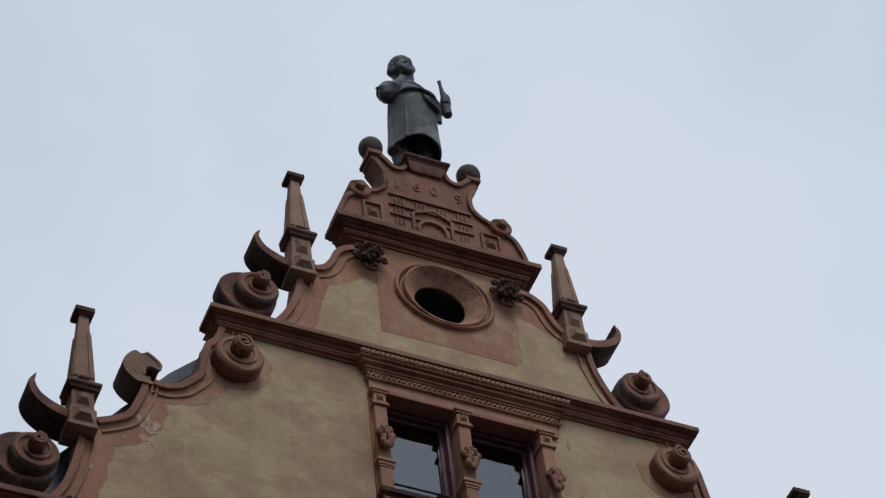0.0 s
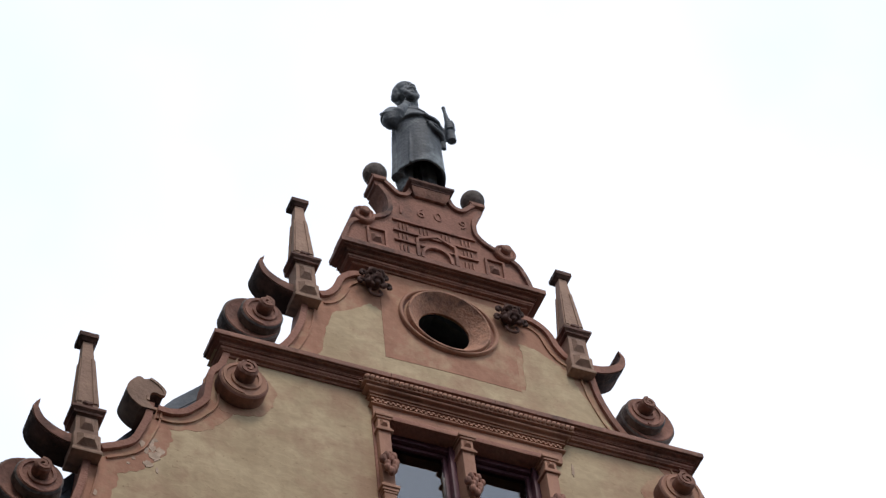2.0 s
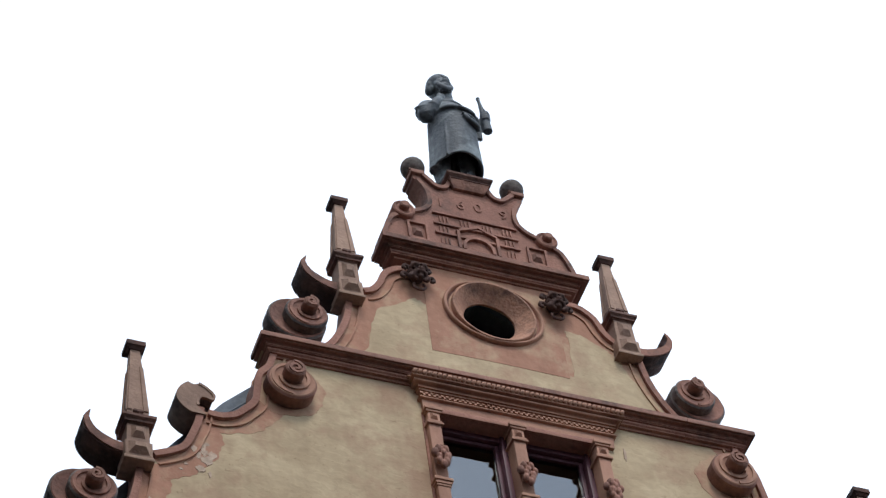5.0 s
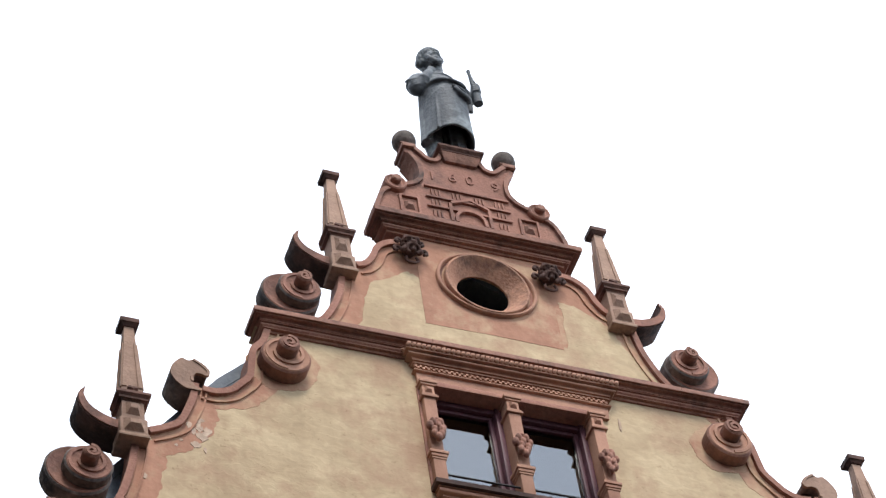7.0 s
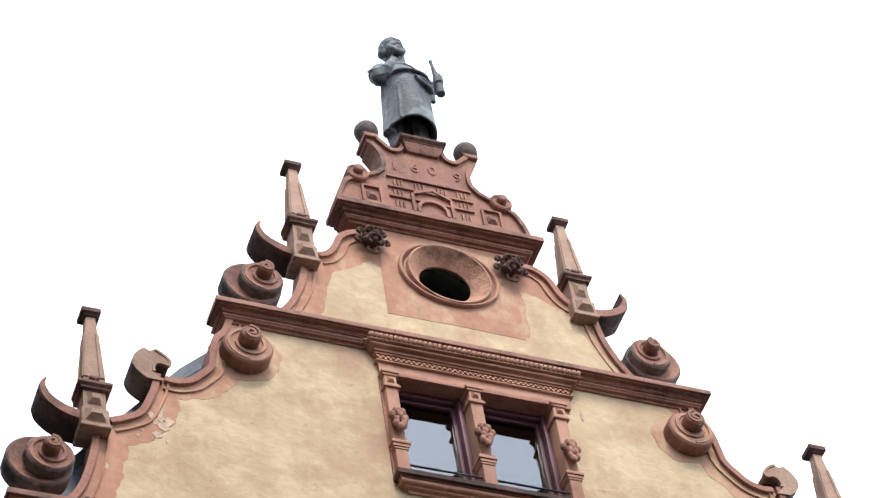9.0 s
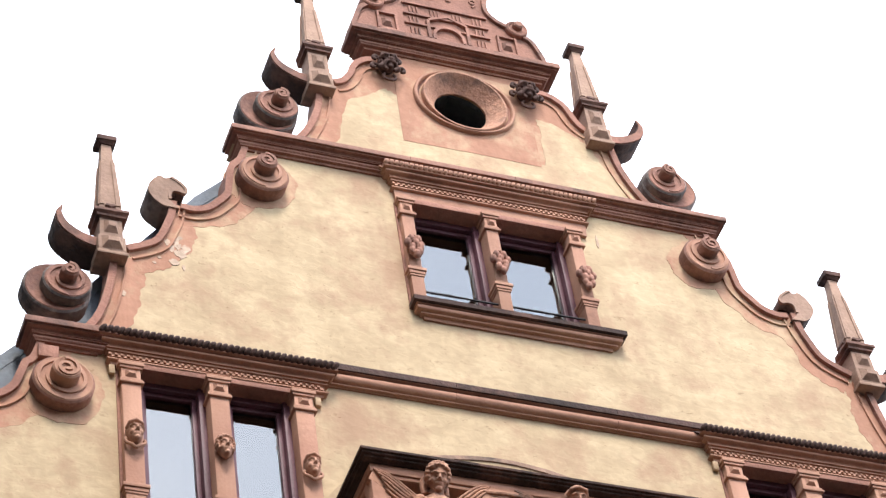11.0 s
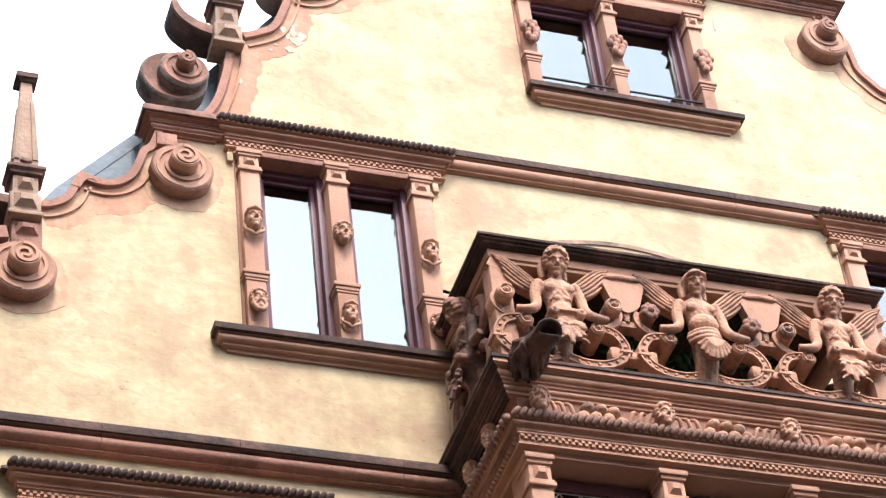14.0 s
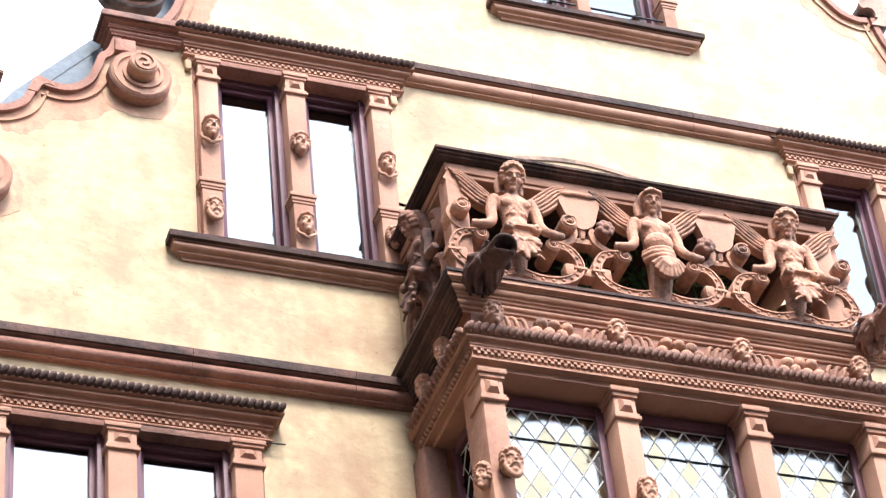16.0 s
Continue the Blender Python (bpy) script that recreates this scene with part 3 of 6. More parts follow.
fr = random.Random(31)
spots = [(-2.50 + fr.gauss(0, 0.03), 15.666 + fr.gauss(0, 0.08), fr.uniform(0.012, 0.034), fr.uniform(0.018, 0.05)) for _ in range(12)]
spots += [(-2.62 + fr.gauss(0, 0.04), 15.510 + fr.gauss(0, 0.03), 0.018, 0.016) for _ in range(4)]
spots += [(-2.47, 15.60, 0.055, 0.060), (-2.52, 15.50, 0.045, 0.045), (-2.43, 15.66, 0.040, 0.055), (-2.56, 15.70, 0.03, 0.05)]
spots += [(-2.9, 15.083, 0.02, 0.04), (0.93, 16.599, 0.016, 0.08)]
for i, (x, z, w, h) in enumerate(spots):
    flake(x, z, w, h, 60 + i, LIME)


# ---- scrolls, horns, obelisks ----
def coil(cx, cz, r0, r1, a0, turns, n=36):
    """Points of a flat spiral from radius r0 to r1."""
    return [(cx + (r0 + (r1 - r0) * i / n) * math.cos(radians(a0 + 360 * turns * i / n)), cz + (r0 + (r1 - r0) * i / n) * math.sin(radians(a0 + 360 * turns * i / n))) for i in range(n + 1)]


def volute(x, z, r, s, label, y_front=-0.15, boss=0.13, band=None, dark=False, boss_r=0.42, boss_x=0.0, boss_z=0.0, pale=False):
    """A scroll drum with a rounded boss on the gable."""
    t = root("scroll_volute", x, 0, z, label, "scroll", "scrolls on the gable")
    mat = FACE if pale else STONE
    # drum sides are darker than their faces: shade and soot put into the colour
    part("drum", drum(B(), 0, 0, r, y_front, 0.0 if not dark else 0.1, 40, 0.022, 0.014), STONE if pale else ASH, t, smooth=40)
    part("drum_face", drum(B(), 0, 0, r - 0.008, y_front - 0.006, y_front + 0.0115, 40, 0.016, 0.008), FACE if pale else STONE, t, "" if pale else "redder face, lighter than the shade-coloured drum", smooth=40)
    bm = drum(B(), s * boss_x, boss_z, r * boss_r, y_front - boss, y_front + 0.02, 24, 0.014, 0.008)
    sooty = not pale or z > 16
    part("boss", bm, BROWN if sooty else FACE, t, "darker projecting stone boss" if sooty else "", smooth=40)
    bm = ribbon(B(), coil(s * boss_x, boss_z, r * boss_r * 0.85, r * boss_r * 0.15, 100, 1.6 * s), 0.011, 0.011, y_front - boss - 0.006, y_front - boss + 0.03)
    part("boss_curl", bm, BROWN if sooty else FACE, t, smooth=40)
    p = coil(s * boss_x * 0.5, boss_z * 0.5, r * 0.88, r * (boss_r + 0.06), -90, 1.25 * s)
    part("groove_ridge", ribbon(B(), p, 0.012, 0.012, y_front - 0.012, y_front + 0.02), mat, t, smooth=40)
    if band:
        cx, rb = band
        # the outer curl likewise has a shade-dark side and a redder face
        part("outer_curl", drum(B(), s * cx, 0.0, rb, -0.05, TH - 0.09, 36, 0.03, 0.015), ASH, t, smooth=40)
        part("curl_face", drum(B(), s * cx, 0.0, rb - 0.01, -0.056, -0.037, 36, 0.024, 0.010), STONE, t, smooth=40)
    if pale:
        part("painted_halo", blot(-s * 0.01, 0.0, r + (0.045 if z > 18 else 0.085), int(z * 10), -0.0031 if z < 17 else -0.0050), SALMON, t, "salmon limewash round the scroll", smooth=0)
    return t


def horn(x, z, s, w, h, label):
    """A crescent horn that springs from an obelisk's block."""
    t = root("horn_ornament", x, 0.0, z, label, "ornament", "horns on the gable")
    ln = smooth_line([(-w * 0.1, h * 0.22), (w * 0.40, h * 0.27), (w * 0.84, h * 0.50), (w, h * 0.80), (w * 0.92, h * 1.02)])
    p = mirrored(pts2(ln), s)
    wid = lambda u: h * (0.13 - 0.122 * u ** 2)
    # dark body stands for the shaded underside, only the front plate is red
    part("horn", ribbon(B(), p, wid, wid, -0.04, 0.19), GRIME_SHADE, t, smooth=40)
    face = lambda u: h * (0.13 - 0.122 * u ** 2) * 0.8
    part("horn_face", ribbon(B(), p, face, face, -0.052, -0.03), STONE, t, "redder front, lighter than the shade-dark horn", smooth=40)
    return t


def facet(bm, x, z, w, h, y, out):
    """A low pyramid-cut boss on a block's face."""
    a = [bm.verts.new(q) for q in ((x - w, y, z - h), (x + w, y, z - h), (x + w, y, z + h), (x - w, y, z + h))]
    b = [bm.verts.new(q) for q in ((x - w * 0.5, y - out, z - h * 0.35), (x + w * 0.5, y - out, z - h * 0.35), (x + w * 0.5, y - out, z + h * 0.35), (x - w * 0.5, y - out, z + h * 0.35))]
    bm.faces.new(b)
    for i in range(4):
        bm.faces.new((a[i], a[(i + 1) % 4], b[(i + 1) % 4], b[i]))
    return bm


def obelisk(x, z, h, zp, label):
    """Block, moulded plinth, tapered panelled shaft and cap; z: the block's foot, zp: height of the plinth, h: to the top of the cap."""
    t = root("obelisk", x, 0.0, z, label, "obelisk", "obelisks on the gable")
    block = part("block", box(B(), -0.102, 0.102, -0.102, 0.11, 0.0, 0.165, 0.012), TAN, t, smooth=30)
    part("block_boss", facet(B(), 0, 0.085, 0.078, 0.06, -0.102, 0.045), TAN, block, smooth=0)
    part("block_foot", box(B(), -0.112, 0.112, -0.112, 0.12, -0.035, 0.0, 0.008), TAN, t, smooth=30)
    plinth = part("plinth", taper(B(), 0, 0, 0.165, zp, 0.085, 0.08), TAN, t, smooth=0)
    part("plinth_boss", facet(B(), 0, (0.165 + zp) / 2 + 0.01, 0.052, (zp - 0.165) * 0.32, -0.083, 0.035), TAN, plinth, smooth=0)
    bm = cornice(B(), -0.077, 0.077, [(0.03, zp + 0.075), (0.05, zp + 0.06), (0.05, zp + 0.035), (0.03, zp + 0.02), (0.015, zp), (0.0, zp - 0.015)], -0.077, 0.077)
    part("plinth_cap", taper(bm, 0, 0, zp, zp + 0.07, 0.105, 0.11), BROWN, t, smooth=0)
    zb, zt = zp + 0.075, h - 0.07
    w0, w1 = 0.082, 0.036
    part("shaft", taper(B(), 0, 0, zb, zt, w0, w1), TAN, t, smooth=0)
    for k in range(4):
        # raised edges that frame a sunk panel on each face of the shaft
        bm = B()
        for e in (-1, 1):
            v0, v1 = zb + 0.07, zt - 0.20
            f0, f1 = (w0 + (w1 - w0) * (v - zb) / (zt - zb) for v in (v0, v1))
            q = [bm.verts.new(c) for c in ((e * f0 * 0.55, -f0 - 0.009, v0), (e * f0 * 0.98, -f0 - 0.009, v0), (e * f1 * 0.98, -f1 - 0.009, v1), (e * f1 * 0.55, -f1 - 0.009, v1))]
            w = [bm.verts.new(c) for c in ((e * f0 * 0.55, -f0 + 0.004, v0), (e * f0 * 0.98, -f0 + 0.004, v0), (e * f1 * 0.98, -f1 + 0.004, v1), (e * f1 * 0.55, -f1 + 0.004, v1))]
            bm.faces.new(q)
            for i in range(4):
                bm.faces.new((q[i], q[(i + 1) % 4], w[(i + 1) % 4], w[i]))
        o = part("shaft_panel", bm, TAN, t, smooth=0)
        o.rotation_euler = (0, 0, k * math.pi / 2)
        o = part("shaft_stop", tube(B(), [(-0.03, -w0 + 0.004, zb + 0.06), (0, -w0 - 0.006, zb + 0.045), (0.03, -w0 + 0.004, zb + 0.06)], 0.02, 6), BROWN, t)
        o.rotation_euler = (0, 0, k * math.pi / 2)
    bm = taper(B(), 0, 0, zt, zt + 0.025, 0.045, 0.066)
    taper(bm, 0, 0, zt + 0.025, h, 0.073, 0.073)
    part("cap", bm, GRIME_SHADE, t, "soot-dark square cap slab", smooth=0)
    return t


for s in (-1, 1):
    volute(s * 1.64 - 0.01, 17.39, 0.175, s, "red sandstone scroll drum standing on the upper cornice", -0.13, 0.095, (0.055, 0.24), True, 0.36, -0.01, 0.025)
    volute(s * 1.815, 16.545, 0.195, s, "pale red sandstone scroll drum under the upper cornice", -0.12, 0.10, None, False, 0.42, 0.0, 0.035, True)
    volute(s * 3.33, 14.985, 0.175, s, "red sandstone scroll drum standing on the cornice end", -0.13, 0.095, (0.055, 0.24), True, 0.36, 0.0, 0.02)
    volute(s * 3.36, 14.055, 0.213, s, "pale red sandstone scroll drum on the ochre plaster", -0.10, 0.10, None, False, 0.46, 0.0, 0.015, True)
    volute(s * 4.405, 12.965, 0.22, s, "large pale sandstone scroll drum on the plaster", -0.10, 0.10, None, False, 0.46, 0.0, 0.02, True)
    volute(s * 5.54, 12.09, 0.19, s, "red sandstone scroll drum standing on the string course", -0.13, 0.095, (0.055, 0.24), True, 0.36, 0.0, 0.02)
    obelisk(s * 1.194 - 0.052, 17.79, 1.305, 0.425, "weathered sandstone obelisk with a dark cap")
    obelisk(s * 2.983 - 0.013, 15.395, 1.30, 0.365, "weathered sandstone obelisk with a dark cap")
    obelisk(s * 4.375 - 0.02, 13.445, 1.32, 0.335, "weathered sandstone obelisk with a dark cap")
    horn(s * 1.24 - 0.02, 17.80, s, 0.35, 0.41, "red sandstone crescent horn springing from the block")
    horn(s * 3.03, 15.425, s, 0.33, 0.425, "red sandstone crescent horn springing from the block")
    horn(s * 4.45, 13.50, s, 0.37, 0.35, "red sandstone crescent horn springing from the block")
    # curled leaf between the steps of the gable
    leaf = root("curled_leaf", s * 2.50, 0, 16.108, "weathered sandstone leaf curled over into a hook", "ornament", "curled leaves on the gable")
    ln = smooth_line([(0.085, -0.055), (0.114, -0.035), (0.165, 0.017), (0.195, 0.087), (0.188, 0.157), (0.15, 0.226), (0.104, 0.270), (0.06, 0.252), (0.023, 0.266), (-0.04, 0.226), (-0.088, 0.165),
                      (-0.078, 0.117), (-0.03, 0.131), (0.012, 0.122), (0.036, 0.078), (0.03, 0.009), (-0.005, -0.035), (-0.03, -0.06)], 4)
    part("leaf_blade", prism(B(), mirrored(pts2(ln), s), -0.040, 0.19), ASH, leaf, smooth=45)
    part("leaf_face", prism(B(), mirrored(pts2(ln), s), -0.047, -0.036), TAN, leaf, "paler front face", smooth=45)
    # dark block that stands for the shade in the hollow of the curl
    part("leaf_hollow", box(B(), min(-s * 0.075, s * 0.05), max(-s * 0.075, s * 0.05), 0.04, 0.18, -0.05, 0.175), GRIME_SHADE, leaf, "dark block for the shade inside the curl", smooth=0)
    part("leaf_lip", ribbon(B(), mirrored(pts2(ln)[32:60], s), 0.011, 0.011, -0.055, -0.03), TAN, leaf, smooth=45)
    # pilaster strip and faceted boss below the lowest obelisk
    pil = root("pilaster_strip", s * 4.375, 0, 13.14, "red sandstone strip with a faceted boss below the obelisk", "pilaster")
    part("strip", box(B(), -0.10, 0.10, -0.05, 0.12, 0.0, 0.29, 0.008), STONE, pil)
    part("strip_boss", facet(B(), 0, 0.195, 0.075, 0.053, -0.05, 0.04), STONE, pil, smooth=0)
    # stone blocks below the upper cornice ends
    for xx, zz in ((3.45, 14.336),):
        blk = root("corbel_block", s * xx, 0, zz, "small red sandstone block under the cornice", "block")
        part("block", box(B(), -0.07, 0.07, -0.06, 0.05, -0.05, 0.06, 0.006), STONE, blk)
    bnd = ribbon(B(), mirrored(pts2(LOW_BAND), s), 0.05, 0.05, -0.07, TH)
    o = root("scroll_band", 0, 0, 0, "red sandstone band curving round the large scroll", "scroll")
    part("band", bnd, STONE, o, smooth=40)

# oculus with its funnel and square painted field
oc = root("window_1", OX, 0, OZ, "round stone oculus with a splayed funnel and dark opening", "window", kind="structure")


def rings(bm, prof, n=48):
    """A body turned round the y axis: prof holds (radius, y)."""
    ls = [[bm.verts.new((r * math.cos(2 * math.pi * i / n), y, r * math.sin(2 * math.pi * i / n))) for i in range(n)] for r, y in prof]
    for a, b in zip(ls, ls[1:]):
        for i in range(n):
            j = (i + 1) % n
            bm.faces.new((a[i], a[j], b[j], b[i]))
    return bm


def oval(bm, prof, n=56):
    """A moulding round an oval: prof holds (half width, half height, y)."""
    ls = [[bm.verts.new((a * math.cos(2 * math.pi * i / n), y, b * math.sin(2 * math.pi * i / n))) for i in range(n)] for a, b, y in prof]
    for p, q in zip(ls, ls[1:]):
        for i in range(n):
            j = (i + 1) % n
            bm.faces.new((p[i], p[j], q[j], q[i]))
    return bm


part("outer_ring", oval(B(), [(0.435, 0.378, 0.0), (0.435, 0.378, -0.038), (0.428, 0.372, -0.046), (0.414, 0.362, -0.046), (0.405, 0.356, -0.036), (0.400, 0.352, 0.0)]), FACE, oc, smooth=50)
part("hollow", oval(B(), [(0.402, 0.354, -0.012), (0.36, 0.348, -0.006), (0.350, 0.344, -0.002)]), STONE, oc, smooth=50)
part("funnel", rings(B(), [(0.365, -0.002), (0.365, -0.045), (0.358, -0.055), (0.345, -0.055), (0.336, -0.044), (0.235, 0.065), (0.224, 0.070), (0.222, 0.085), (0.34, 0.10), (0.34, 0.0)]), CARVED, oc, smooth=50)
fbm = B()
for sgn, a0, a1 in ((-1, 90, 270), (1, 90, -90)):
    half = [(sgn * 0.0, 0.42), (sgn * 0.56, 0.37), (sgn * 0.58, 0.1), (sgn * 0.585, -0.62), (0.0, -0.61)]
    prism(fbm, half + ring_pts(0, 0, 0.35, 270 if sgn < 0 else -90, 90, 24), -0.009, 0.003)
part("painted_field", fbm, SALMON, oc, "faded salmon painted square field", smooth=0)

# the attic's boarding behind the oculus, its dimness put into the dark colour
ac = root("ceiling_attic", OX, 0, OZ, "plastered attic ceiling behind the oculus, coloured dark for dimness", "ceiling", kind="structure")
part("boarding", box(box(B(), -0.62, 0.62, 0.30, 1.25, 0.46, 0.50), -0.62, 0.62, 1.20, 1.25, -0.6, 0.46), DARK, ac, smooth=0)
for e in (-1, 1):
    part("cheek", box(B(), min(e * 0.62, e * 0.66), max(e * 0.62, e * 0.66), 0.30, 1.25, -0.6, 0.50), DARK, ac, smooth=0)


# ---- carved heads ----
def head_mesh(bm, x, y, z, k, beard=False, hair=True, band=False, jowl=False):
    """A plain carved head of height k: skull, face, brow, nose, lips, chin and rolls of hair."""
    def at(a, b, c):
        return (x + a * k, y + b * k, z + c * k)

    def lump(a, b, c, r, ry=None, rz=None, u=9, v=6):
        ball(bm, *at(a, b, c), r * k, (ry or r) * k, (rz or r) * k, u, v)
    lump(0, 0.06, 0.10, 0.31, 0.34, 0.40, 14, 9)
    lump(0, -0.09, -0.06, 0.245, 0.23, 0.40, 14, 9)
    tube(bm, [at(0, -0.30, 0.12), at(0, -0.355, -0.02), at(0, -0.385, -0.10)], lambda u: (0.032 + 0.024 * u) * k, 7)
    for e in (-1, 1):
        tube(bm, [at(e * 0.03, -0.315, 0.09), at(e * 0.12, -0.315, 0.125), at(e * 0.22, -0.22, 0.09)], 0.035 * k, 6)
        lump(e * 0.112, -0.265, 0.03, 0.05, 0.045, 0.032, 8, 5)
        lump(e * 0.15, -0.215, -0.12, 0.095, 0.09, 0.10)
        lump(e * 0.05, -0.345, -0.105, 0.03)
        tube(bm, [at(0, -0.330, -0.208), at(e * 0.06, -0.322, -0.205), at(e * 0.11, -0.27, -0.222)], 0.019 * k, 6)
    tube(bm, [at(-0.085, -0.285, -0.252), at(0, -0.318, -0.254), at(0.085, -0.285, -0.252)], 0.022 * k, 6)
    lump(0, -0.255, -0.37, 0.105, 0.10, 0.085)
    lump(0, -0.19, -0.23, 0.155, 0.135, 0.17)
    if beard:
        lump(0, -0.19, -0.34, 0.19, 0.13, 0.15)
        for i in range(11):
            a = radians(180 + 18 * i)
            lump(0.24 * math.cos(a), -0.16 - 0.06 * math.sin(-a), -0.20 + 0.30 * math.sin(a), 0.085, 0.10, 0.10, 7, 5)
        for e in (-1, 1):
            tube(bm, [at(0, -0.36, -0.165), at(e * 0.09, -0.34, -0.18), at(e * 0.17, -0.26, -0.27)], 0.03 * k, 6)
    if hair:
        for i in range(13):
            a = radians(-38 + 256 * i / 12)
            lump(0.31 * math.cos(a), -0.06, 0.10 + 0.36 * math.sin(a), 0.085, 0.17, 0.085, 7, 5)
        for i in range(5):
            a = radians(30 + 30 * i)
            lump(0.22 * math.cos(a), -0.22, 0.20 + 0.17 * math.sin(a), 0.07, 0.07, 0.06, 7, 5)
    if band:
        tube(bm, [at(-0.30, -0.02, 0.14), at(-0.22, -0.22, 0.27), at(0, -0.30, 0.32), at(0.22, -0.22, 0.27), at(0.30, -0.02, 0.14)], 0.065 * k, 7)
    if jowl:
        for e in (-1, 1):
            lump(e * 0.28, -0.12, -0.28, 0.16, 0.14, 0.16)
            lump(e * 0.20, -0.22, 0.28, 0.13, 0.12, 0.15)
    return bm


def mask(x, y, z, k, label, material=None, ruff=0, leaves=False, beard=False, turn=0):
    """A carved mask with plain features, one mesh."""
    bm = head_mesh(B(), 0, 0, 0, k, hair=ruff != 1, band=ruff == 1, jowl=leaves, beard=beard)
    if ruff == 1:
        # the collar curls outward from under the chin
        for e in (-1, 1):
            tube(bm, smooth_line([(0, -0.10 * k, -0.62 * k), (e * 0.16 * k, -0.10 * k, -0.50 * k), (e * 0.30 * k, -0.04 * k, -0.40 * k), (e * 0.36 * k, -0.02 * k, -0.28 * k), (e * 0.29 * k, -0.03 * k, -0.22 * k)], 3), 0.06 * k, 7)
    if leaves:
        # beast's face: heavy brow, broad snout, gaping mouth; curled straps at its sides and a loop below
        for e in (-1, 1):
            tube(bm, smooth_line([(e * 0.04 * k, -0.34 * k, 0.16 * k), (e * 0.18 * k, -0.32 * k, 0.22 * k), (e * 0.32 * k, -0.16 * k, 0.14 * k)], 3), 0.075 * k, 7)
            tube(bm, smooth_line([(0, -0.36 * k, -0.16 * k), (e * 0.17 * k, -0.33 * k, -0.20 * k), (e * 0.24 * k, -0.22 * k, -0.36 * k), (e * 0.12 * k, -0.22 * k, -0.52 * k)], 3), 0.062 * k, 7)
            tube(bm, smooth_line([(e * 0.24 * k, 0.04 * k, 0.36 * k), (e * 0.44 * k, 0, 0.46 * k), (e * 0.52 * k, 0, 0.30 * k), (e * 0.40 * k, -0.02 * k, 0.22 * k)], 3), 0.07 * k, 7)
            tube(bm, smooth_line([(e * 0.34 * k, 0.04 * k, -0.05 * k), (e * 0.56 * k, 0, -0.02 * k), (e * 0.62 * k, 0, -0.20 * k), (e * 0.48 * k, -0.02 * k, -0.26 * k)], 3), 0.07 * k, 7)
            tube(bm, smooth_line([(e * 0.16 * k, 0.0, -0.50 * k), (e * 0.24 * k, -0.02 * k, -0.68 * k), (e * 0.12 * k, -0.02 * k, -0.82 * k), (0, -0.02 * k, -0.84 * k)], 3), 0.055 * k, 7)
        ball(bm, 0, -0.38 * k, -0.08 * k, 0.13 * k, 0.10 * k, 0.09 * k, 9, 6)
    ob = carved(part("carved_mask", bm, material or FACE, smooth=60), 0.0046, 1 if leaves else 3)
    ob.location = (x, y, z)
    ob.rotation_euler = (0, 0, radians(turn))
    ob.scale = (1, 1, 1) if leaves else (0.86, 1, 1)
    return tagged(ob, label, "carving", "carved heads on the facade")


def fruit(x, y, z, k, label):
    """A hanging bunch of carved fruit."""
    bm = B()
    rnd = random.Random(int(abs(x) * 97 + z))
    tube(bm, [(0, 0, 0.62 * k), (0.02 * k, -0.04, 0.40 * k)], 0.05 * k, 6)
    for row, (zz, n) in enumerate(((0.30, 2), (0.10, 3), (-0.12, 2), (-0.33, 2), (-0.53, 1))):
        for i in range(n):
            xx = (i - (n - 1) / 2) * 0.33 + rnd.uniform(-0.05, 0.05)
            r = 0.165 + rnd.uniform(-0.03, 0.03)
            ball(bm, xx * k, -0.06 * k - 0.10 * k * (1 - abs(xx) * 2), (zz + rnd.uniform(-0.03, 0.03)) * k, r * k, r * k, r * k * 1.1, 9, 6)
    ob = carved(part("carved_fruit", bm, STONE, smooth=60), 0.0045, 0)
    ob.location = (x, y, z)
    ob.scale = (0.88, 1.0, 1.13)
    return tagged(ob, label, "carving", "carved fruit on the pilasters")


# ---- stone windows ----
def rope_run(t, x0, x1, y, z, r, n, material, axis="x"):
    """A row of slanting rope beads, each its own piece on one mesh."""
    bm = B()
    bmesh.ops.create_uvsphere(bm, u_segments=8, v_segments=5, radius=1, matrix=Matrix.Diagonal((abs(x1 - x0) / n * 0.52, r, r * 1.3, 1)))
    bmesh.ops.rotate(bm, cent=(0, 0, 0), matrix=Matrix.Rotation(radians(38), 3, "Y"), verts=bm.verts)
    first = part("rope_bead", bm, material, t, smooth=60)
    for i in range(n):
        c = x0 + (x1 - x0) * (i + 0.5) / n
        pos = (c, y, z) if axis == "x" else (y, c, z)
        if i == 0:
            first.location = pos
            if axis == "y":
                first.rotation_euler = (0, 0, math.pi / 2)
        else:
            o = again(first, "rope_bead", *pos, parent=t)
            if axis == "y":
                o.rotation_euler = (0, 0, math.pi / 2)


def dentils(bm, x0, x1, y, z, w, axis="x", x_side=0.0, d=0.018):
    """Two staggered rows of small blocks."""
    n = int(abs(x1 - x0) / (2 * w))
    for row in (0, 1):
        for i in range(n):
            a = x0 + (i * 2 + row) * w * (1 if x1 > x0 else -1)
            b = a + w * (1 if x1 > x0 else -1)
            zz = z - row * w * 0.95
            if axis == "x":
                box(bm, a, b, y - d, y, zz - w * 0.85, zz)
            else:
                box(bm, y - d, y, a, b, zz - w * 0.85, zz)
    return bm


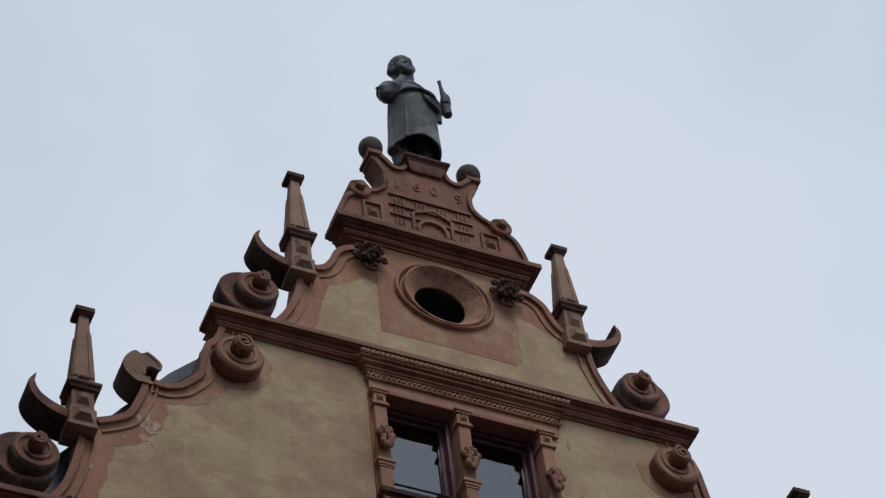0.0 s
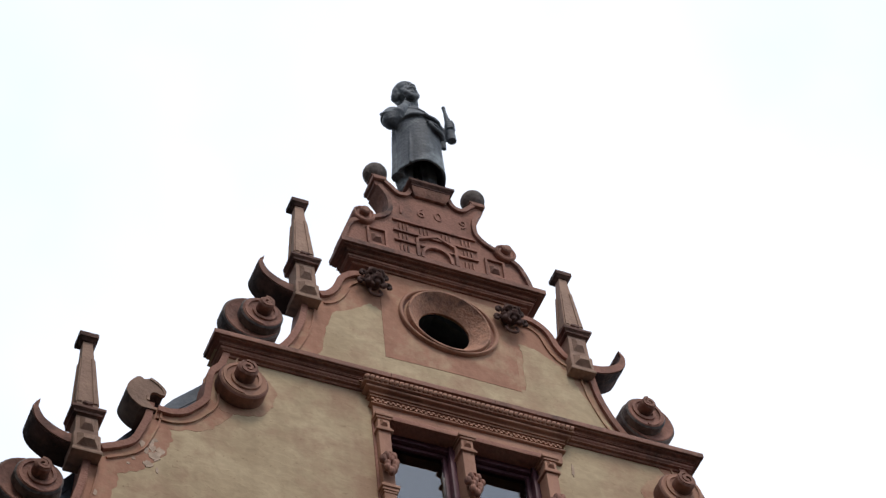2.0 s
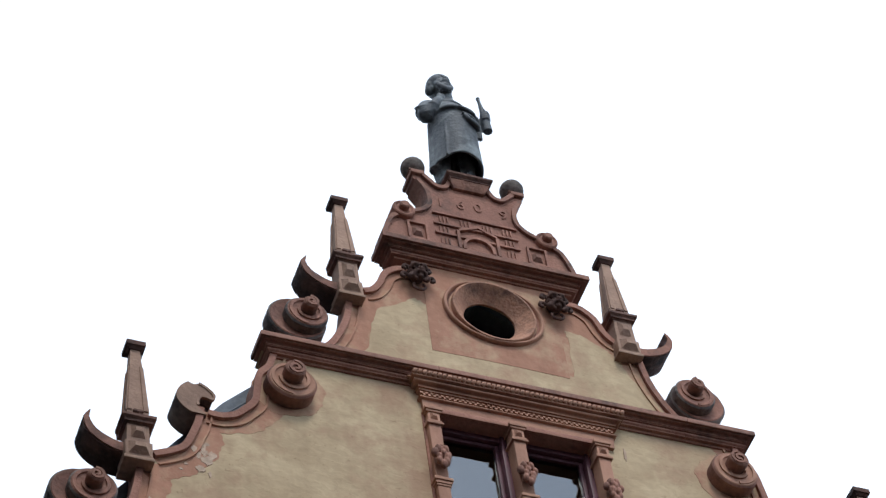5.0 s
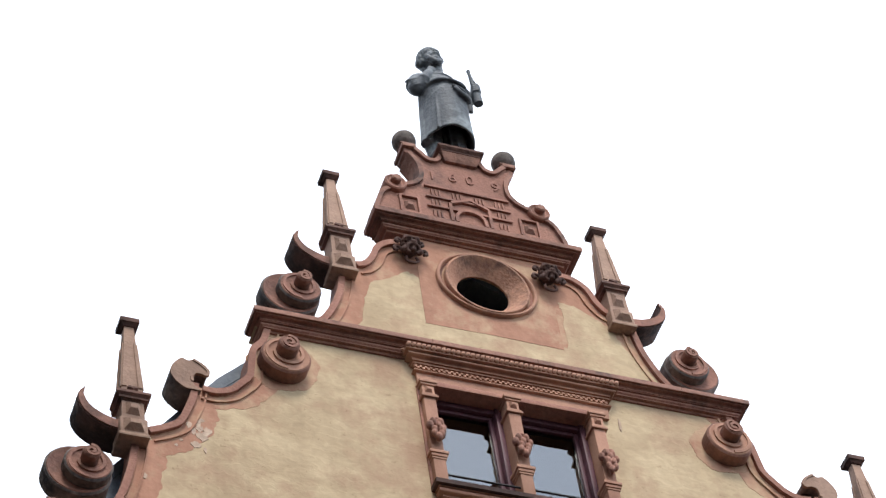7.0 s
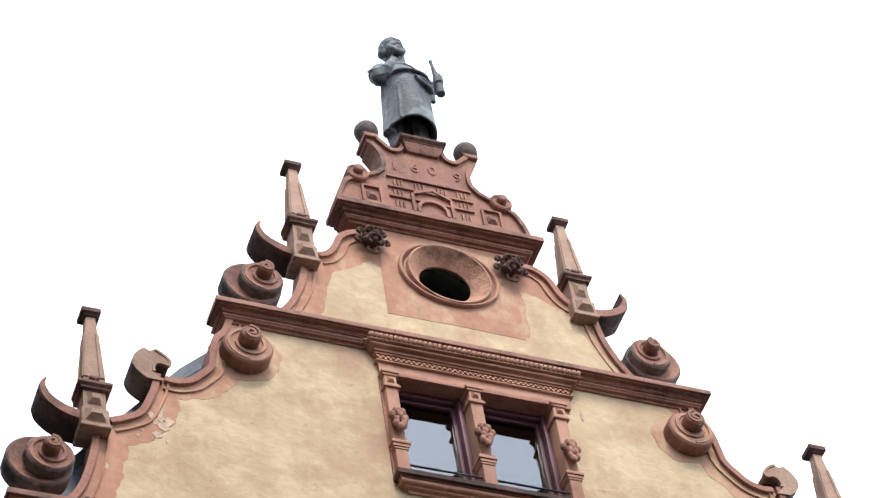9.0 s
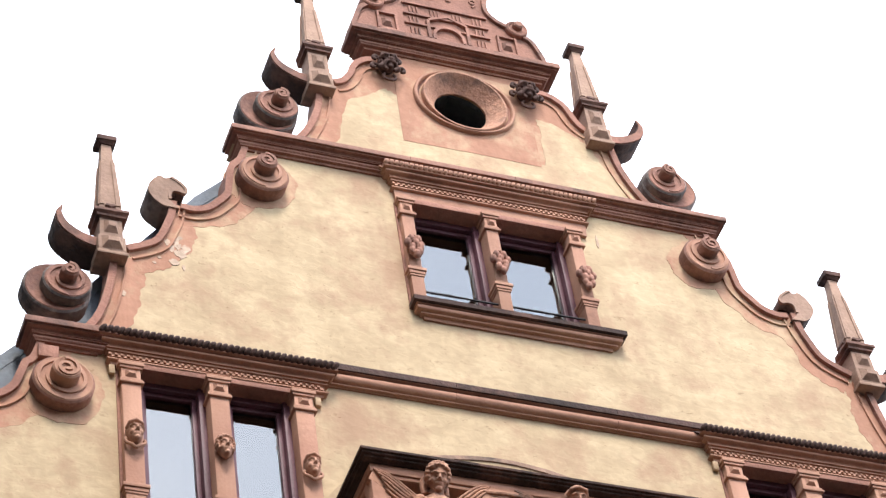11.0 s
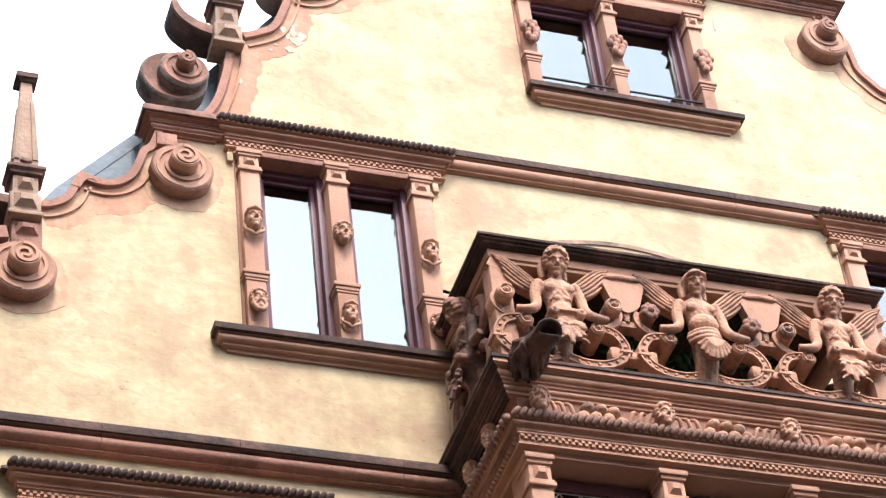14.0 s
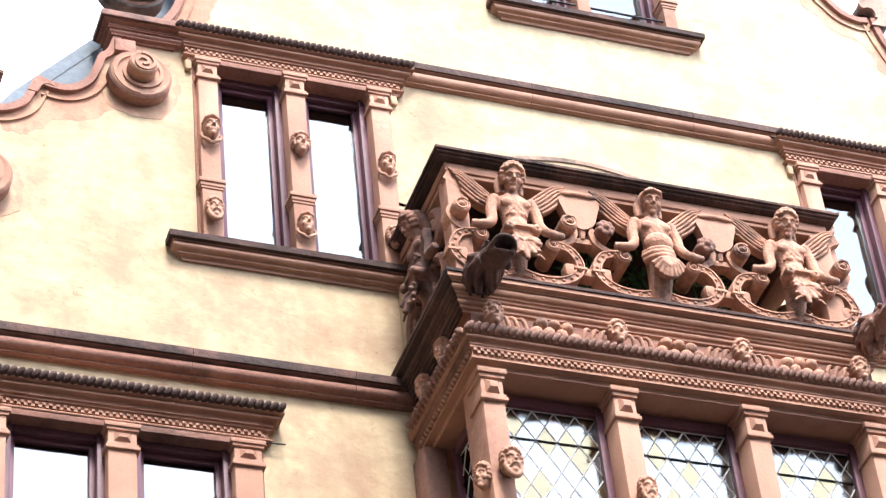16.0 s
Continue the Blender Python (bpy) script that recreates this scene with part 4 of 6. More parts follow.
def head_cornice(t, x0, x1, z, p, rope_mat, n, z_low, bead=0.034):
    """The moulded head of a window: rope roll, hollow, dentils and plain band down to z_low; z: its top."""
    q = p / 0.135
    bed = [(0.100, 0.0), (0.124, -0.010), (0.124, -0.038), (0.100, -0.042)] + roll(0.088, -0.060, 0.016, 80, -80, 5) + [(0.082, -0.080)] + roll(0.088, -0.100, -0.026, 75, -60, 5) + [(0.060, -0.126), (0.060, -0.142), (0.044, -0.144)]
    low = [(0.044, -0.144), (0.038, -0.150), (0.038, -0.206), (0.058, -0.210)] + roll(0.050, -0.222, 0.011, 80, -80, 4)
    part("bed_mould", cornice(B(), x0, x1, [(d * q, z + e * 0.88) for d, e in bed], 0.0, 0.0), FACE, t, smooth=40)
    part("frieze_band", cornice(B(), x0, x1, [(d * q, z + e * 0.88) for d, e in low] + [(0.036, z - 0.208), (0.03, z_low), (0.0, z_low)], 0.0, 0.0), FACE, t, smooth=40)
    rope_run(t, x0 - p + 0.01, x1 + p - 0.01, -p + 0.008, z + 0.004, bead, n, rope_mat)
    rope_run(t, -p + 0.06, -0.01, x0 - p + 0.008, z + 0.004, bead, 3, rope_mat, "y")
    part("dentil_row", dentils(B(), x0 - 0.05, x1 + 0.05, -0.040 * q, z - 0.139, 0.021), FACE, t, "two staggered rows of small dentils", smooth=0)["kind"] = "stuff"


def pilaster(t, x, w, z0, z1, y, foot):
    """A square stone post with capital, shaft band and pedestal. z0..z1, front at y, pedestal of height foot."""
    p = part("pilaster", box(B(), x - w / 2, x + w / 2, y, 0.29, z0, z1, 0.006), FACE, t)
    bm = B()
    for a, b, e in ((z1 - 0.031, z1, 0.022), (z1 - 0.053, z1 - 0.031, 0.012), (z1 - 0.168, z1 - 0.146, 0.010), (z1 - 0.19, z1 - 0.168, 0.018)):
        box(bm, x - w / 2 - e, x + w / 2 + e, y - e, 0.19, a, b, 0.004)
    part("capital", bm, FACE, p, smooth=30)
    part("capital_boss", facet(B(), x, z1 - 0.098, w * 0.30, 0.031, y, 0.022), FACE, p, smooth=0)
    bm = B()
    for a, b, e in ((foot, foot + 0.03, 0.024), (foot - 0.03, foot, 0.014), (foot - 0.05, foot - 0.03, 0.007)):
        box(bm, x - w / 2 - e, x + w / 2 + e, y - e, 0.19, a, b, 0.004)
    part("pedestal_cap", bm, FACE, p, smooth=30)
    part("pedestal_foot", box(B(), x - w / 2 - 0.012, x + w / 2 + 0.012, y - 0.012, 0.19, z0, z0 + 0.05, 0.004), FACE, p)
    return p


def sash(t, x0, x1, z0, z1, y, transom=None, bar=False):
    """A plum-painted wooden casement with its pane."""
    f = 0.05
    bm = B()
    box(bm, x0, x0 + f, y, y + 0.14, z0, z1, 0.004)
    box(bm, x1 - f, x1, y, y + 0.14, z0, z1, 0.004)
    box(bm, x0 + f, x1 - f, y + 0.02, y + 0.14, z1 - f * 1.0, z1, 0.004)
    box(bm, x0 + f, x1 - f, y, y + 0.14, z0, z0 + f, 0.004)
    fr = part("window_frame", bm, WOOD, t)
    bm = B()
    g = 0.032
    a0, a1, b0, b1 = x0 + f, x1 - f, z0 + f, z1 - f * 1.0
    box(bm, a0, a0 + g, y + 0.06, y + 0.115, b0, b1, 0.003)
    box(bm, a1 - g, a1, y + 0.06, y + 0.115, b0, b1, 0.003)
    box(bm, a0 + g, a1 - g, y + 0.06, y + 0.115, b1 - g, b1, 0.003)
    box(bm, a0 + g, a1 - g, y + 0.06, y + 0.115, b0, b0 + g, 0.003)
    part("casement", bm, WOOD, fr)
    if transom:
        part("transom", box(B(), a0, a1, y + 0.05, y + 0.115, transom - 0.02, transom + 0.02, 0.003), WOOD, fr)
    pane = part("pane", box(B(), a0 + 0.01, a1 - 0.01, y + 0.085, y + 0.091, b0 + 0.01, b1 - 0.01), GLASS, fr, smooth=0)
    pane.visible_shadow = False
    if bar:
        part("guard_rail", tube(B(), [(x0 - 0.02, -0.03, z0 + 0.18), (x1 + 0.02, -0.03, z0 + 0.18)], 0.009, 6), IRON, fr)


def sill(t, x0, x1, z, h, p):
    part("window_sill", cornice(B(), x0, x1, [(p * 0.9, z), (p, z - 0.01), (p, z - h * 0.34), (p * 0.8, z - h * 0.37)], 0, 0), GRIME_SHADE, t, "dark weathered sill slab", smooth=25)
    part("sill_mould", cornice(B(), x0, x1, [(p * 0.78, z - h * 0.37), (p * 0.74, z - h * 0.39)] + roll(p * 0.54, z - h * 0.55, h * 0.15, 80, -70, 6) + [(p * 0.44, z - h * 0.72), (p * 0.44, z - h * 0.82), (p * 0.2, z - h * 0.85), (p * 0.15, z - h)], 0, 0), FACE, t, smooth=25)


def stone_window(name, label, posts, w, z0, z1, foot, z_top, rope_mat, sill_x, head_x, n, sill_h=0.168, bar=False, y=-0.065, transom=None, deep=0.045):
    t = root(name, 0, 0, 0, label, "window", kind="structure")
    for x in posts:
        pilaster(t, x, w, z0, z1, y, foot)
    for a, b in zip(posts, posts[1:]):
        sash(t, a + w / 2 - 0.005, b - w / 2 + 0.005, z0, z1 - 0.02, deep, transom, bar)
    part("lintel", box(B(), posts[0] - w / 2, posts[-1] + w / 2, y + 0.012, 0.30, z1 - 0.02, z1 + 0.03, 0.004), STONE, t)
    for e, x in ((-1, posts[0] - w / 2), (1, posts[-1] + w / 2)):
        part("jamb_strip", box(B(), min(x, x + e * 0.022), max(x, x + e * 0.022), -0.012, 0.1, z0, z1, 0.004), STONE, t)
    head_cornice(t, head_x[0] - 0.02, head_x[1] + 0.02, z_top, 0.135, rope_mat, n, z1, 0.034 if rope_mat is GRIME_SHADE else 0.024)
    sill(t, sill_x[0] - 0.02, sill_x[1] + 0.02, z0 + 0.05, sill_h, 0.115)
    return t


win3 = stone_window("window_2", "tall two-light stone window with carved heads on its posts", (-2.893, -2.284, -1.683), 0.134, 12.669, 14.336, 13.198, 14.565, GRIME_SHADE, (-3.06, -1.50), (-2.97, -1.57), 40)
for a, b in ((-3.035, -2.992), (-1.584, -1.541)):
    part("plaster_ledge", box(B(), a, b, -0.035, 0.0, 14.255, 14.335, 0.006), PLASTER, win3)
copy_thing(win3, pose(W3W, 0, 0)).name = "window_3"
stone_window("window_4", "two-light stone window with carved fruit on its posts", (-0.68, 0.005, 0.705), 0.10, 15.447, 16.616, 15.796, 16.941, FACE, (-0.62, 0.797), (-0.69, 0.785), 44, 0.157, True, deep=0.06)
stone_window("window_5", "wide two-light stone window under a rope-edged cornice", (-4.267, -3.50, -2.74), 0.172, 9.238, 11.151, 9.800, 11.380, GRIME_SHADE, (-4.4, -2.6), (-4.325, -2.66), 42, deep=0.02)

for dx in (0, W3W):
    for x, z, k, rf in ((-2.893, 13.66, 0.225, 1), (-2.284, 13.65, 0.215, 0), (-1.683, 13.605, 0.215, 1), (-2.893, 12.945, 0.20, 0), (-2.284, 12.945, 0.20, 1), (-1.683, 12.945, 0.20, 0)):
        mask(x + dx, -0.085, z, k, "small carved sandstone head with a ruff collar on the post" if rf else "small carved sandstone head on the post's foot", FACE, rf, beard=(rf == 0 and x < -2.8))
for x in (-0.68, 0.005, 0.705):
    fruit(x, -0.09, 16.035, 0.19, "hanging bunch of carved sandstone fruit on the post")
for s in (-1, 1):
    mask(s * 0.60 - 0.043, -0.07, 18.25, 0.225, "dark weathered lion-like mask below the top cornice", GRIME_SHADE, 0, True)
    mask(s * 4.84, -0.08, 12.714, 0.22, "carved lion-like mask with leaf scrolls at the gable's foot", BROWN, 0, True)


# ---- gable top: relief, date, balls, statue ----
rel = root("carved_relief", TOPX, 0.0, 18.655, "carved house-front relief on the red gable top", "relief")
for z in (0.155, 0.325, 0.455, 0.60):
    bm = box(B(), -0.375, 0.385, -0.022, 0.0, z, z + 0.02)
    part("relief_band", bm, STONE, rel, smooth=0)
# groups of narrow lights between the bands
for x, z, h, g in [(x, 0.488, 0.085, 0.034) for x in (-0.28, -0.09, 0.11, 0.29)] + [(x, z, h, 0.034) for x in (-0.29, 0.30) for z, h in ((0.355, 0.075), (0.195, 0.085))]:
    bm = B()
    for k in (-1, 0, 1):
        box(bm, x + k * g - 0.006, x + k * g + 0.006, -0.016, 0.0, z, z + h)
    box(bm, x - 1.6 * g, x + 1.6 * g, -0.012, 0.0, z - 0.010, z)
    part("relief_window", bm, STONE, rel, smooth=0)["kind"] = "stuff"
part("relief_arch", ribbon(B(), [(-0.13, 0.17)] + ring_pts(0.0, 0.215, 0.13, 180, 0, 14) + [(0.13, 0.17)], 0.014, 0.014, -0.03, 0.0), STONE, rel)
part("relief_gable", ribbon(B(), [(-0.16, 0.415), (0.015, 0.50), (0.18, 0.415)], 0.012, 0.012, -0.03, 0.0), STONE, rel)
for x in (-0.17, 0.18):
    part("relief_post", box(B(), x - 0.014, x + 0.014, -0.028, 0.0, 0.17, 0.41), STONE, rel)
for s in (-1, 1):
    o = root("strapwork_relief", TOPX + s * 0.535, 0, 18.83, "small red sandstone panel with strapwork", "relief")
    part("panel_frame", ribbon(B(), [(-0.08, 0), (0.08, 0), (0.08, 0.218), (-0.08, 0.218), (-0.08, 0)], 0.012, 0.012, -0.025, 0.0), STONE, o)
    part("panel_boss", facet(B(), 0, 0.11, 0.045, 0.05, 0.0, 0.03), BROWN, o, smooth=0)
    v = root("scroll_volute", TOPX + s * 0.645, 0, 19.185, "small red sandstone scroll on the gable top", "scroll", "scrolls on the gable")
    part("drum", drum(B(), 0, 0, 0.10, -0.05, 0.14, 28, 0.02, 0.012), STONE, v, smooth=40)
    part("boss", drum(B(), 0, 0.01, 0.045, -0.09, -0.03, 18), BROWN, v, smooth=40)
    for k, (ln, w) in enumerate(((TOP_LOW, 0.04), (TOP_MID, 0.04), (TOP_END, 0.04))):
        p = mirrored(pts2(ln), s)
        e = root("edge_moulding", TOPX, 0, 0, "raised sandstone edge along the gable top", "trim", kind="structure")
        part("edge", ribbon(B(), p, 0.02, 0.02, -0.03, TH + 0.008), BROWN, e)
    f = root("ball_finial", TOPX + s * 0.458, 0.065, 19.765, "weathered stone ball on a small square foot", "finial", "balls on the gable top")
    bm = box(B(), -0.062, 0.062, -0.10, 0.14, 0.0, 0.05, 0.008)
    taper(bm, 0, 0, 0.05, 0.12, 0.06, 0.045)
    part("foot", bm, BROWN, f)
    part("ball", ball(B(), 0, 0, 0.185, 0.107, u=28, v=18), ASH, f, smooth=80)
    part("ball_collar", box(B(), -0.06, 0.06, -0.06, 0.06, 0.085, 0.11, 0.006), BROWN, f)

for txt, x, z in (("1", -0.30, 19.385), ("6", -0.113, 19.41), ("0", 0.048, 19.42), ("9", 0.277, 19.40)):
    cu = bpy.data.curves.new("date_numeral", "FONT")
    cu.body, cu.size, cu.extrude, cu.align_x = txt, 0.165, 0.006, "CENTER"
    o = new("date_numeral", cu)
    o.matrix_basis = pose(x, -0.004, z, 90, 0, 0)
    cu.materials.append(STONE)
    tagged(o, "raised carved numeral on the red gable top", "numeral", "numerals of the date")

pf = root("statue_plinth", -0.005, 0.10, 19.665, "moulded dark sandstone plinth under the statue", "plinth")
part("plinth_cap", cornice(B(), -0.155, 0.125, [(0.06, 0.158), (0.07, 0.147), (0.07, 0.122), (0.045, 0.10), (0.045, 0.085)], -0.13, 0.15), GRIME_SHADE, pf, "soot-dark moulded cap", smooth=25)
part("plinth_body", cornice(B(), -0.155, 0.125, [(0.040, 0.085), (0.03, 0.05), (0.0, 0.0)], -0.13, 0.15), BROWN, pf, smooth=25)

# plain standing figure in a long hanging apron; a bottle held up in one grip, the other arm bent to the cheek
st = B()
N = 44


def shell(prof, close):
    """Rings (z, half width, half depth, shift) round the body."""
    rg = []
    for z, rx, ry, y0 in prof:
        row = []
        for i in range(N):
            a = 2 * math.pi * i / N
            c, q = math.cos(a), math.sin(a)
            w = 1 + (0.030 * math.sin(6 * a + 0.6) * max(0.0, 0.8 - z) if z < 0.8 else 0)
            row.append(st.verts.new((rx * w * c, y0 + ry * w * q * (0.82 if q > 0 else 1.0), z + (0.05 * max(0.0, -q) ** 2 if z < 0.32 else 0))))
        rg.append(row)
    for a, b in zip(rg, rg[1:]):
        for i in range(N):
            j = (i + 1) % N
            st.faces.new((a[i], a[j], b[j], b[i]))
    if close:
        st.faces.new(rg[0])
        st.faces.new(rg[-1])


# hanging cloth: outside down to the hem and up again inside
shell([(1.36, 0.085, 0.085, 0.0), (1.30, 0.155, 0.115, 0.0), (1.20, 0.180, 0.140, -0.01), (1.05, 0.190, 0.180, -0.03), (0.93, 0.200, 0.205, -0.045), (0.80, 0.202, 0.215, -0.05), (0.55, 0.212, 0.218, -0.035), (0.27, 0.232, 0.222, -0.02), (0.262, 0.225, 0.215, -0.02), (0.27, 0.210, 0.197, -0.02), (0.55, 0.188, 0.19, -0.035), (0.72, 0.15, 0.13, -0.02)], False)
st.verts.ensure_lookup_table()
st.faces.new(st.verts[-N:])
st.faces.new(st.verts[:N])
for x, f in ((-0.11, 0.02), (0.10, -0.03)):
    tube(st, [(x, 0.02, 0.80), (x, 0.02 + f, 0.40), (x * 1.05, 0.03 + f, 0.10), (x * 1.05, 0.03 + f, 0.03)], lambda u: 0.088 - 0.026 * u, 14)
    ball(st, x * 1.1, 0.0 + f, 0.04, 0.055, 0.095, 0.045, 12, 8)
# head: bare round skull, short beard, turned to one side
st.verts.ensure_lookup_table()
n0 = len(st.verts)
head_mesh(st, 0, 0, 0, 0.30, beard=True, hair=False)
ball(st, 0, 0.03, 0.055, 0.116, 0.125, 0.118, 18, 12)
for e in (-1, 1):
    ball(st, e * 0.105, 0.02, 0.01, 0.02, 0.035, 0.04, 8, 6)
    ball(st, e * 0.085, 0.055, -0.02, 0.045, 0.06, 0.06, 9, 6)
st.verts.ensure_lookup_table()
bmesh.ops.rotate(st, cent=(0, 0, 0), matrix=Matrix.Rotation(radians(-4), 3, 'Z') @ Matrix.Rotation(radians(-8), 3, 'X'), verts=st.verts[n0:])
bmesh.ops.translate(st, vec=(-0.045, -0.045, 1.555), verts=st.verts[n0:])
tube(st, [(0, 0, 1.30), (0, -0.02, 1.45)], 0.075, 14)
# arm bent up to the chin: hanging upper arm in a wide rolled sleeve, slim forearm
tube(st, smooth_line([(-0.12, 0.02, 1.25), (-0.205, 0.0, 1.17), (-0.255, -0.03, 1.03)], 4), lambda u: 0.074 + 0.012 * u, 14)
ball(st, -0.252, -0.045, 1.0, 0.080, 0.080, 0.092, 14, 9)
tube(st, smooth_line([(-0.252, -0.07, 0.985), (-0.205, -0.120, 1.08), (-0.125, -0.100, 1.235)], 4), lambda u: 0.060 - 0.022 * u, 12)
ball(st, -0.118, -0.100, 1.265, 0.034, 0.040, 0.044, 10, 7)
for k in range(4):
    tube(st, [(-0.140 + 0.016 * k, -0.122, 1.25), (-0.130 + 0.018 * k, -0.120, 1.30), (-0.112 + 0.018 * k, -0.105, 1.32)], 0.010, 6)
for k in range(4):
    # folds and the rolled edge of the sleeve
    tube(st, smooth_line([(-0.325 + 0.015 * k, 0.005 - 0.03 * k, 1.11 - 0.05 * k), (-0.332 + 0.015 * k, -0.07 - 0.01 * k, 1.04 - 0.03 * k), (-0.26 + 0.02 * k, -0.13, 1.03 - 0.01 * k)], 3), 0.013, 6)
tube(st, smooth_line([(-0.29, -0.06, 1.06), (-0.24, -0.150, 1.05), (-0.17, -0.135, 1.06)], 4), 0.020, 7)
# skirt of the coat that hangs behind the apron at one side
tube(st, smooth_line([(-0.15, 0.03, 1.0), (-0.165, 0.03, 0.75), (-0.185, 0.02, 0.45), (-0.20, 0.02, 0.25)], 4), lambda u: 0.045 + 0.015 * u, 10)
tube(st, smooth_line([(-0.150, -0.165, 0.92), (-0.165, -0.17, 0.60), (-0.185, -0.165, 0.28)], 4), 0.012, 6)
# hanging arm, forearm lifted with the bottle
tube(st, smooth_line([(0.12, 0.02, 1.25), (0.185, 0.03, 1.10), (0.195, 0.02, 0.86)], 4), lambda u: 0.080 - 0.018 * u, 12)
tube(st, smooth_line([(0.18, 0.02, 0.88), (0.20, -0.09, 0.87), (0.235, -0.19, 0.975)], 4), lambda u: 0.054 - 0.022 * u, 12)
ball(st, 0.242, -0.205, 1.0, 0.034, 0.046, 0.044, 10, 7)
for k in range(4):
    tube(st, [(0.207, -0.235, 0.96 + 0.03 * k), (0.245, -0.268, 0.955 + 0.03 * k), (0.290, -0.235, 0.965 + 0.03 * k)], 0.013, 6)
tube(st, [(0.207, -0.235, 1.065), (0.237, -0.26, 1.085)], 0.012, 6)
bottle = [(0.262, -0.215, 0.81), (0.254, -0.215, 0.925), (0.246, -0.215, 1.03), (0.240, -0.215, 1.095), (0.224, -0.215, 1.235), (0.216, -0.215, 1.30)]
tube(st, bottle, lambda u: (0.042, 0.042, 0.039, 0.026, 0.016, 0.016)[int(round(u * 5))], 14)
ball(st, 0.217, -0.215, 1.295, 0.020)
# belt, knotted cloth at the hip, pocket with a folded edge
tube(st, smooth_line([(-0.200, -0.03, 0.97), (-0.15, -0.205, 0.965), (0.0, -0.262, 0.96), (0.14, -0.215, 0.98), (0.200, -0.03, 1.0)], 5), 0.020, 7)
tube(st, smooth_line([(-0.05, -0.268, 0.955), (0.03, -0.280, 0.925), (0.09, -0.262, 0.93)], 4), 0.018, 7)
ball(st, 0.165, -0.165, 0.985, 0.05, 0.050, 0.055, 9, 6)
tube(st, [(0.175, -0.17, 0.98), (0.205, -0.16, 0.88), (0.212, -0.15, 0.74)], lambda u: 0.030 - 0.008 * u, 7)
tube(st, smooth_line([(-0.015, -0.275, 0.83), (0.04, -0.285, 0.770), (0.12, -0.262, 0.755), (0.165, -0.215, 0.785)], 4), 0.024, 7)
tube(st, smooth_line([(-0.03, -0.272, 0.865), (0.06, -0.282, 0.835), (0.155, -0.232, 0.81)], 4), 0.014, 6)
# seam of the bib
tube(st, smooth_line([(-0.16, -0.11, 1.20), (0.0, -0.165, 1.19), (0.15, -0.115, 1.22)], 4), 0.008, 6)
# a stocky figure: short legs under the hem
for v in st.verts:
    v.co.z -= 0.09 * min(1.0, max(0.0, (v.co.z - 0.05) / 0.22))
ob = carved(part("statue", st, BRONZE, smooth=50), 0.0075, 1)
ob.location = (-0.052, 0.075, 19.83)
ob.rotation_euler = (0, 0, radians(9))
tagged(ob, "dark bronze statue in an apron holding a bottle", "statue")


# ---- the oriel and its balcony ----
XO, HW, YO = -0.275, 1.33, -0.975      # middle, half width and front of the oriel
orl = root("oriel", XO, 0, 0, "red sandstone oriel with leaded windows and carved frieze", "oriel", kind="structure")
# slab and main cornice of the balcony floor
prof = [(0.10, 11.845), (0.125, 11.838), (0.125, 11.816), (0.115, 11.813)]
part("balcony_edge", cornice(B(), -HW - 0.05, HW, prof, YO, 0.0), GRIME_SHADE, orl, "soot-dark edge of the balcony floor", smooth=25)
part("balcony_fillet", cornice(B(), -HW - 0.05, HW, [(0.115, 11.813), (0.115, 11.786), (0.085, 11.777), (0.085, 11.768)], YO, 0.0), FACE, orl, smooth=25)
prof = [(0.085, 11.768)] + roll(0.062, 11.745, 0.022, 80, -80, 5) + [(0.058, 11.722), (0.058, 11.708), (0.044, 11.705), (0.044, 11.688), (0.032, 11.685)] + roll(0.022, 11.667, 0.016, 75, -75, 5) + [(0.018, 11.649), (0.018, 11.631), (0.0, 11.626), (0.0, 11.608)]
part("balcony_mould", cornice(B(), -HW - 0.05, HW, prof, YO, 0.0), FACE, orl, smooth=25)
part("frieze", box(B(), -HW, HW, YO, 0.0, 11.425, 11.608), STONE, orl)
part("oriel_cornice", cornice(B(), -HW, HW, [(0.07, 11.425), (0.088, 11.412), (0.088, 11.393), (0.072, 11.389)] + roll(0.066, 11.372, 0.014, 80, -80, 5) + [(0.060, 11.357)] + roll(0.066, 11.341, -0.02, 70, -60, 5) + [(0.050, 11.320), (0.050, 11.306), (0.035, 11.302), (0.035, 11.244), (0.046, 11.242), (0.046, 11.229), (0.0, 11.224), (0.0, 11.187)], YO, 0.0), FACE, orl, smooth=40)
rope_run(orl, -HW - 0.08, HW + 0.08, YO - 0.088, 11.427, 0.036, 62, BROWN)
rope_run(orl, YO - 0.05, -0.05, -HW - 0.088, 11.427, 0.036, 19, BROWN, "y")
d = part("dentil_row", dentils(B(), -HW - 0.03, HW + 0.03, YO - 0.035, 11.299, 0.021), FACE, orl, smooth=0)
d["kind"] = "stuff"
bm = B()
dentils(bm, YO - 0.02, -0.05, -HW - 0.035 , 11.299, 0.021, "y")
d = part("dentil_row", bm, FACE, orl, smooth=0)
d["kind"] = "stuff"


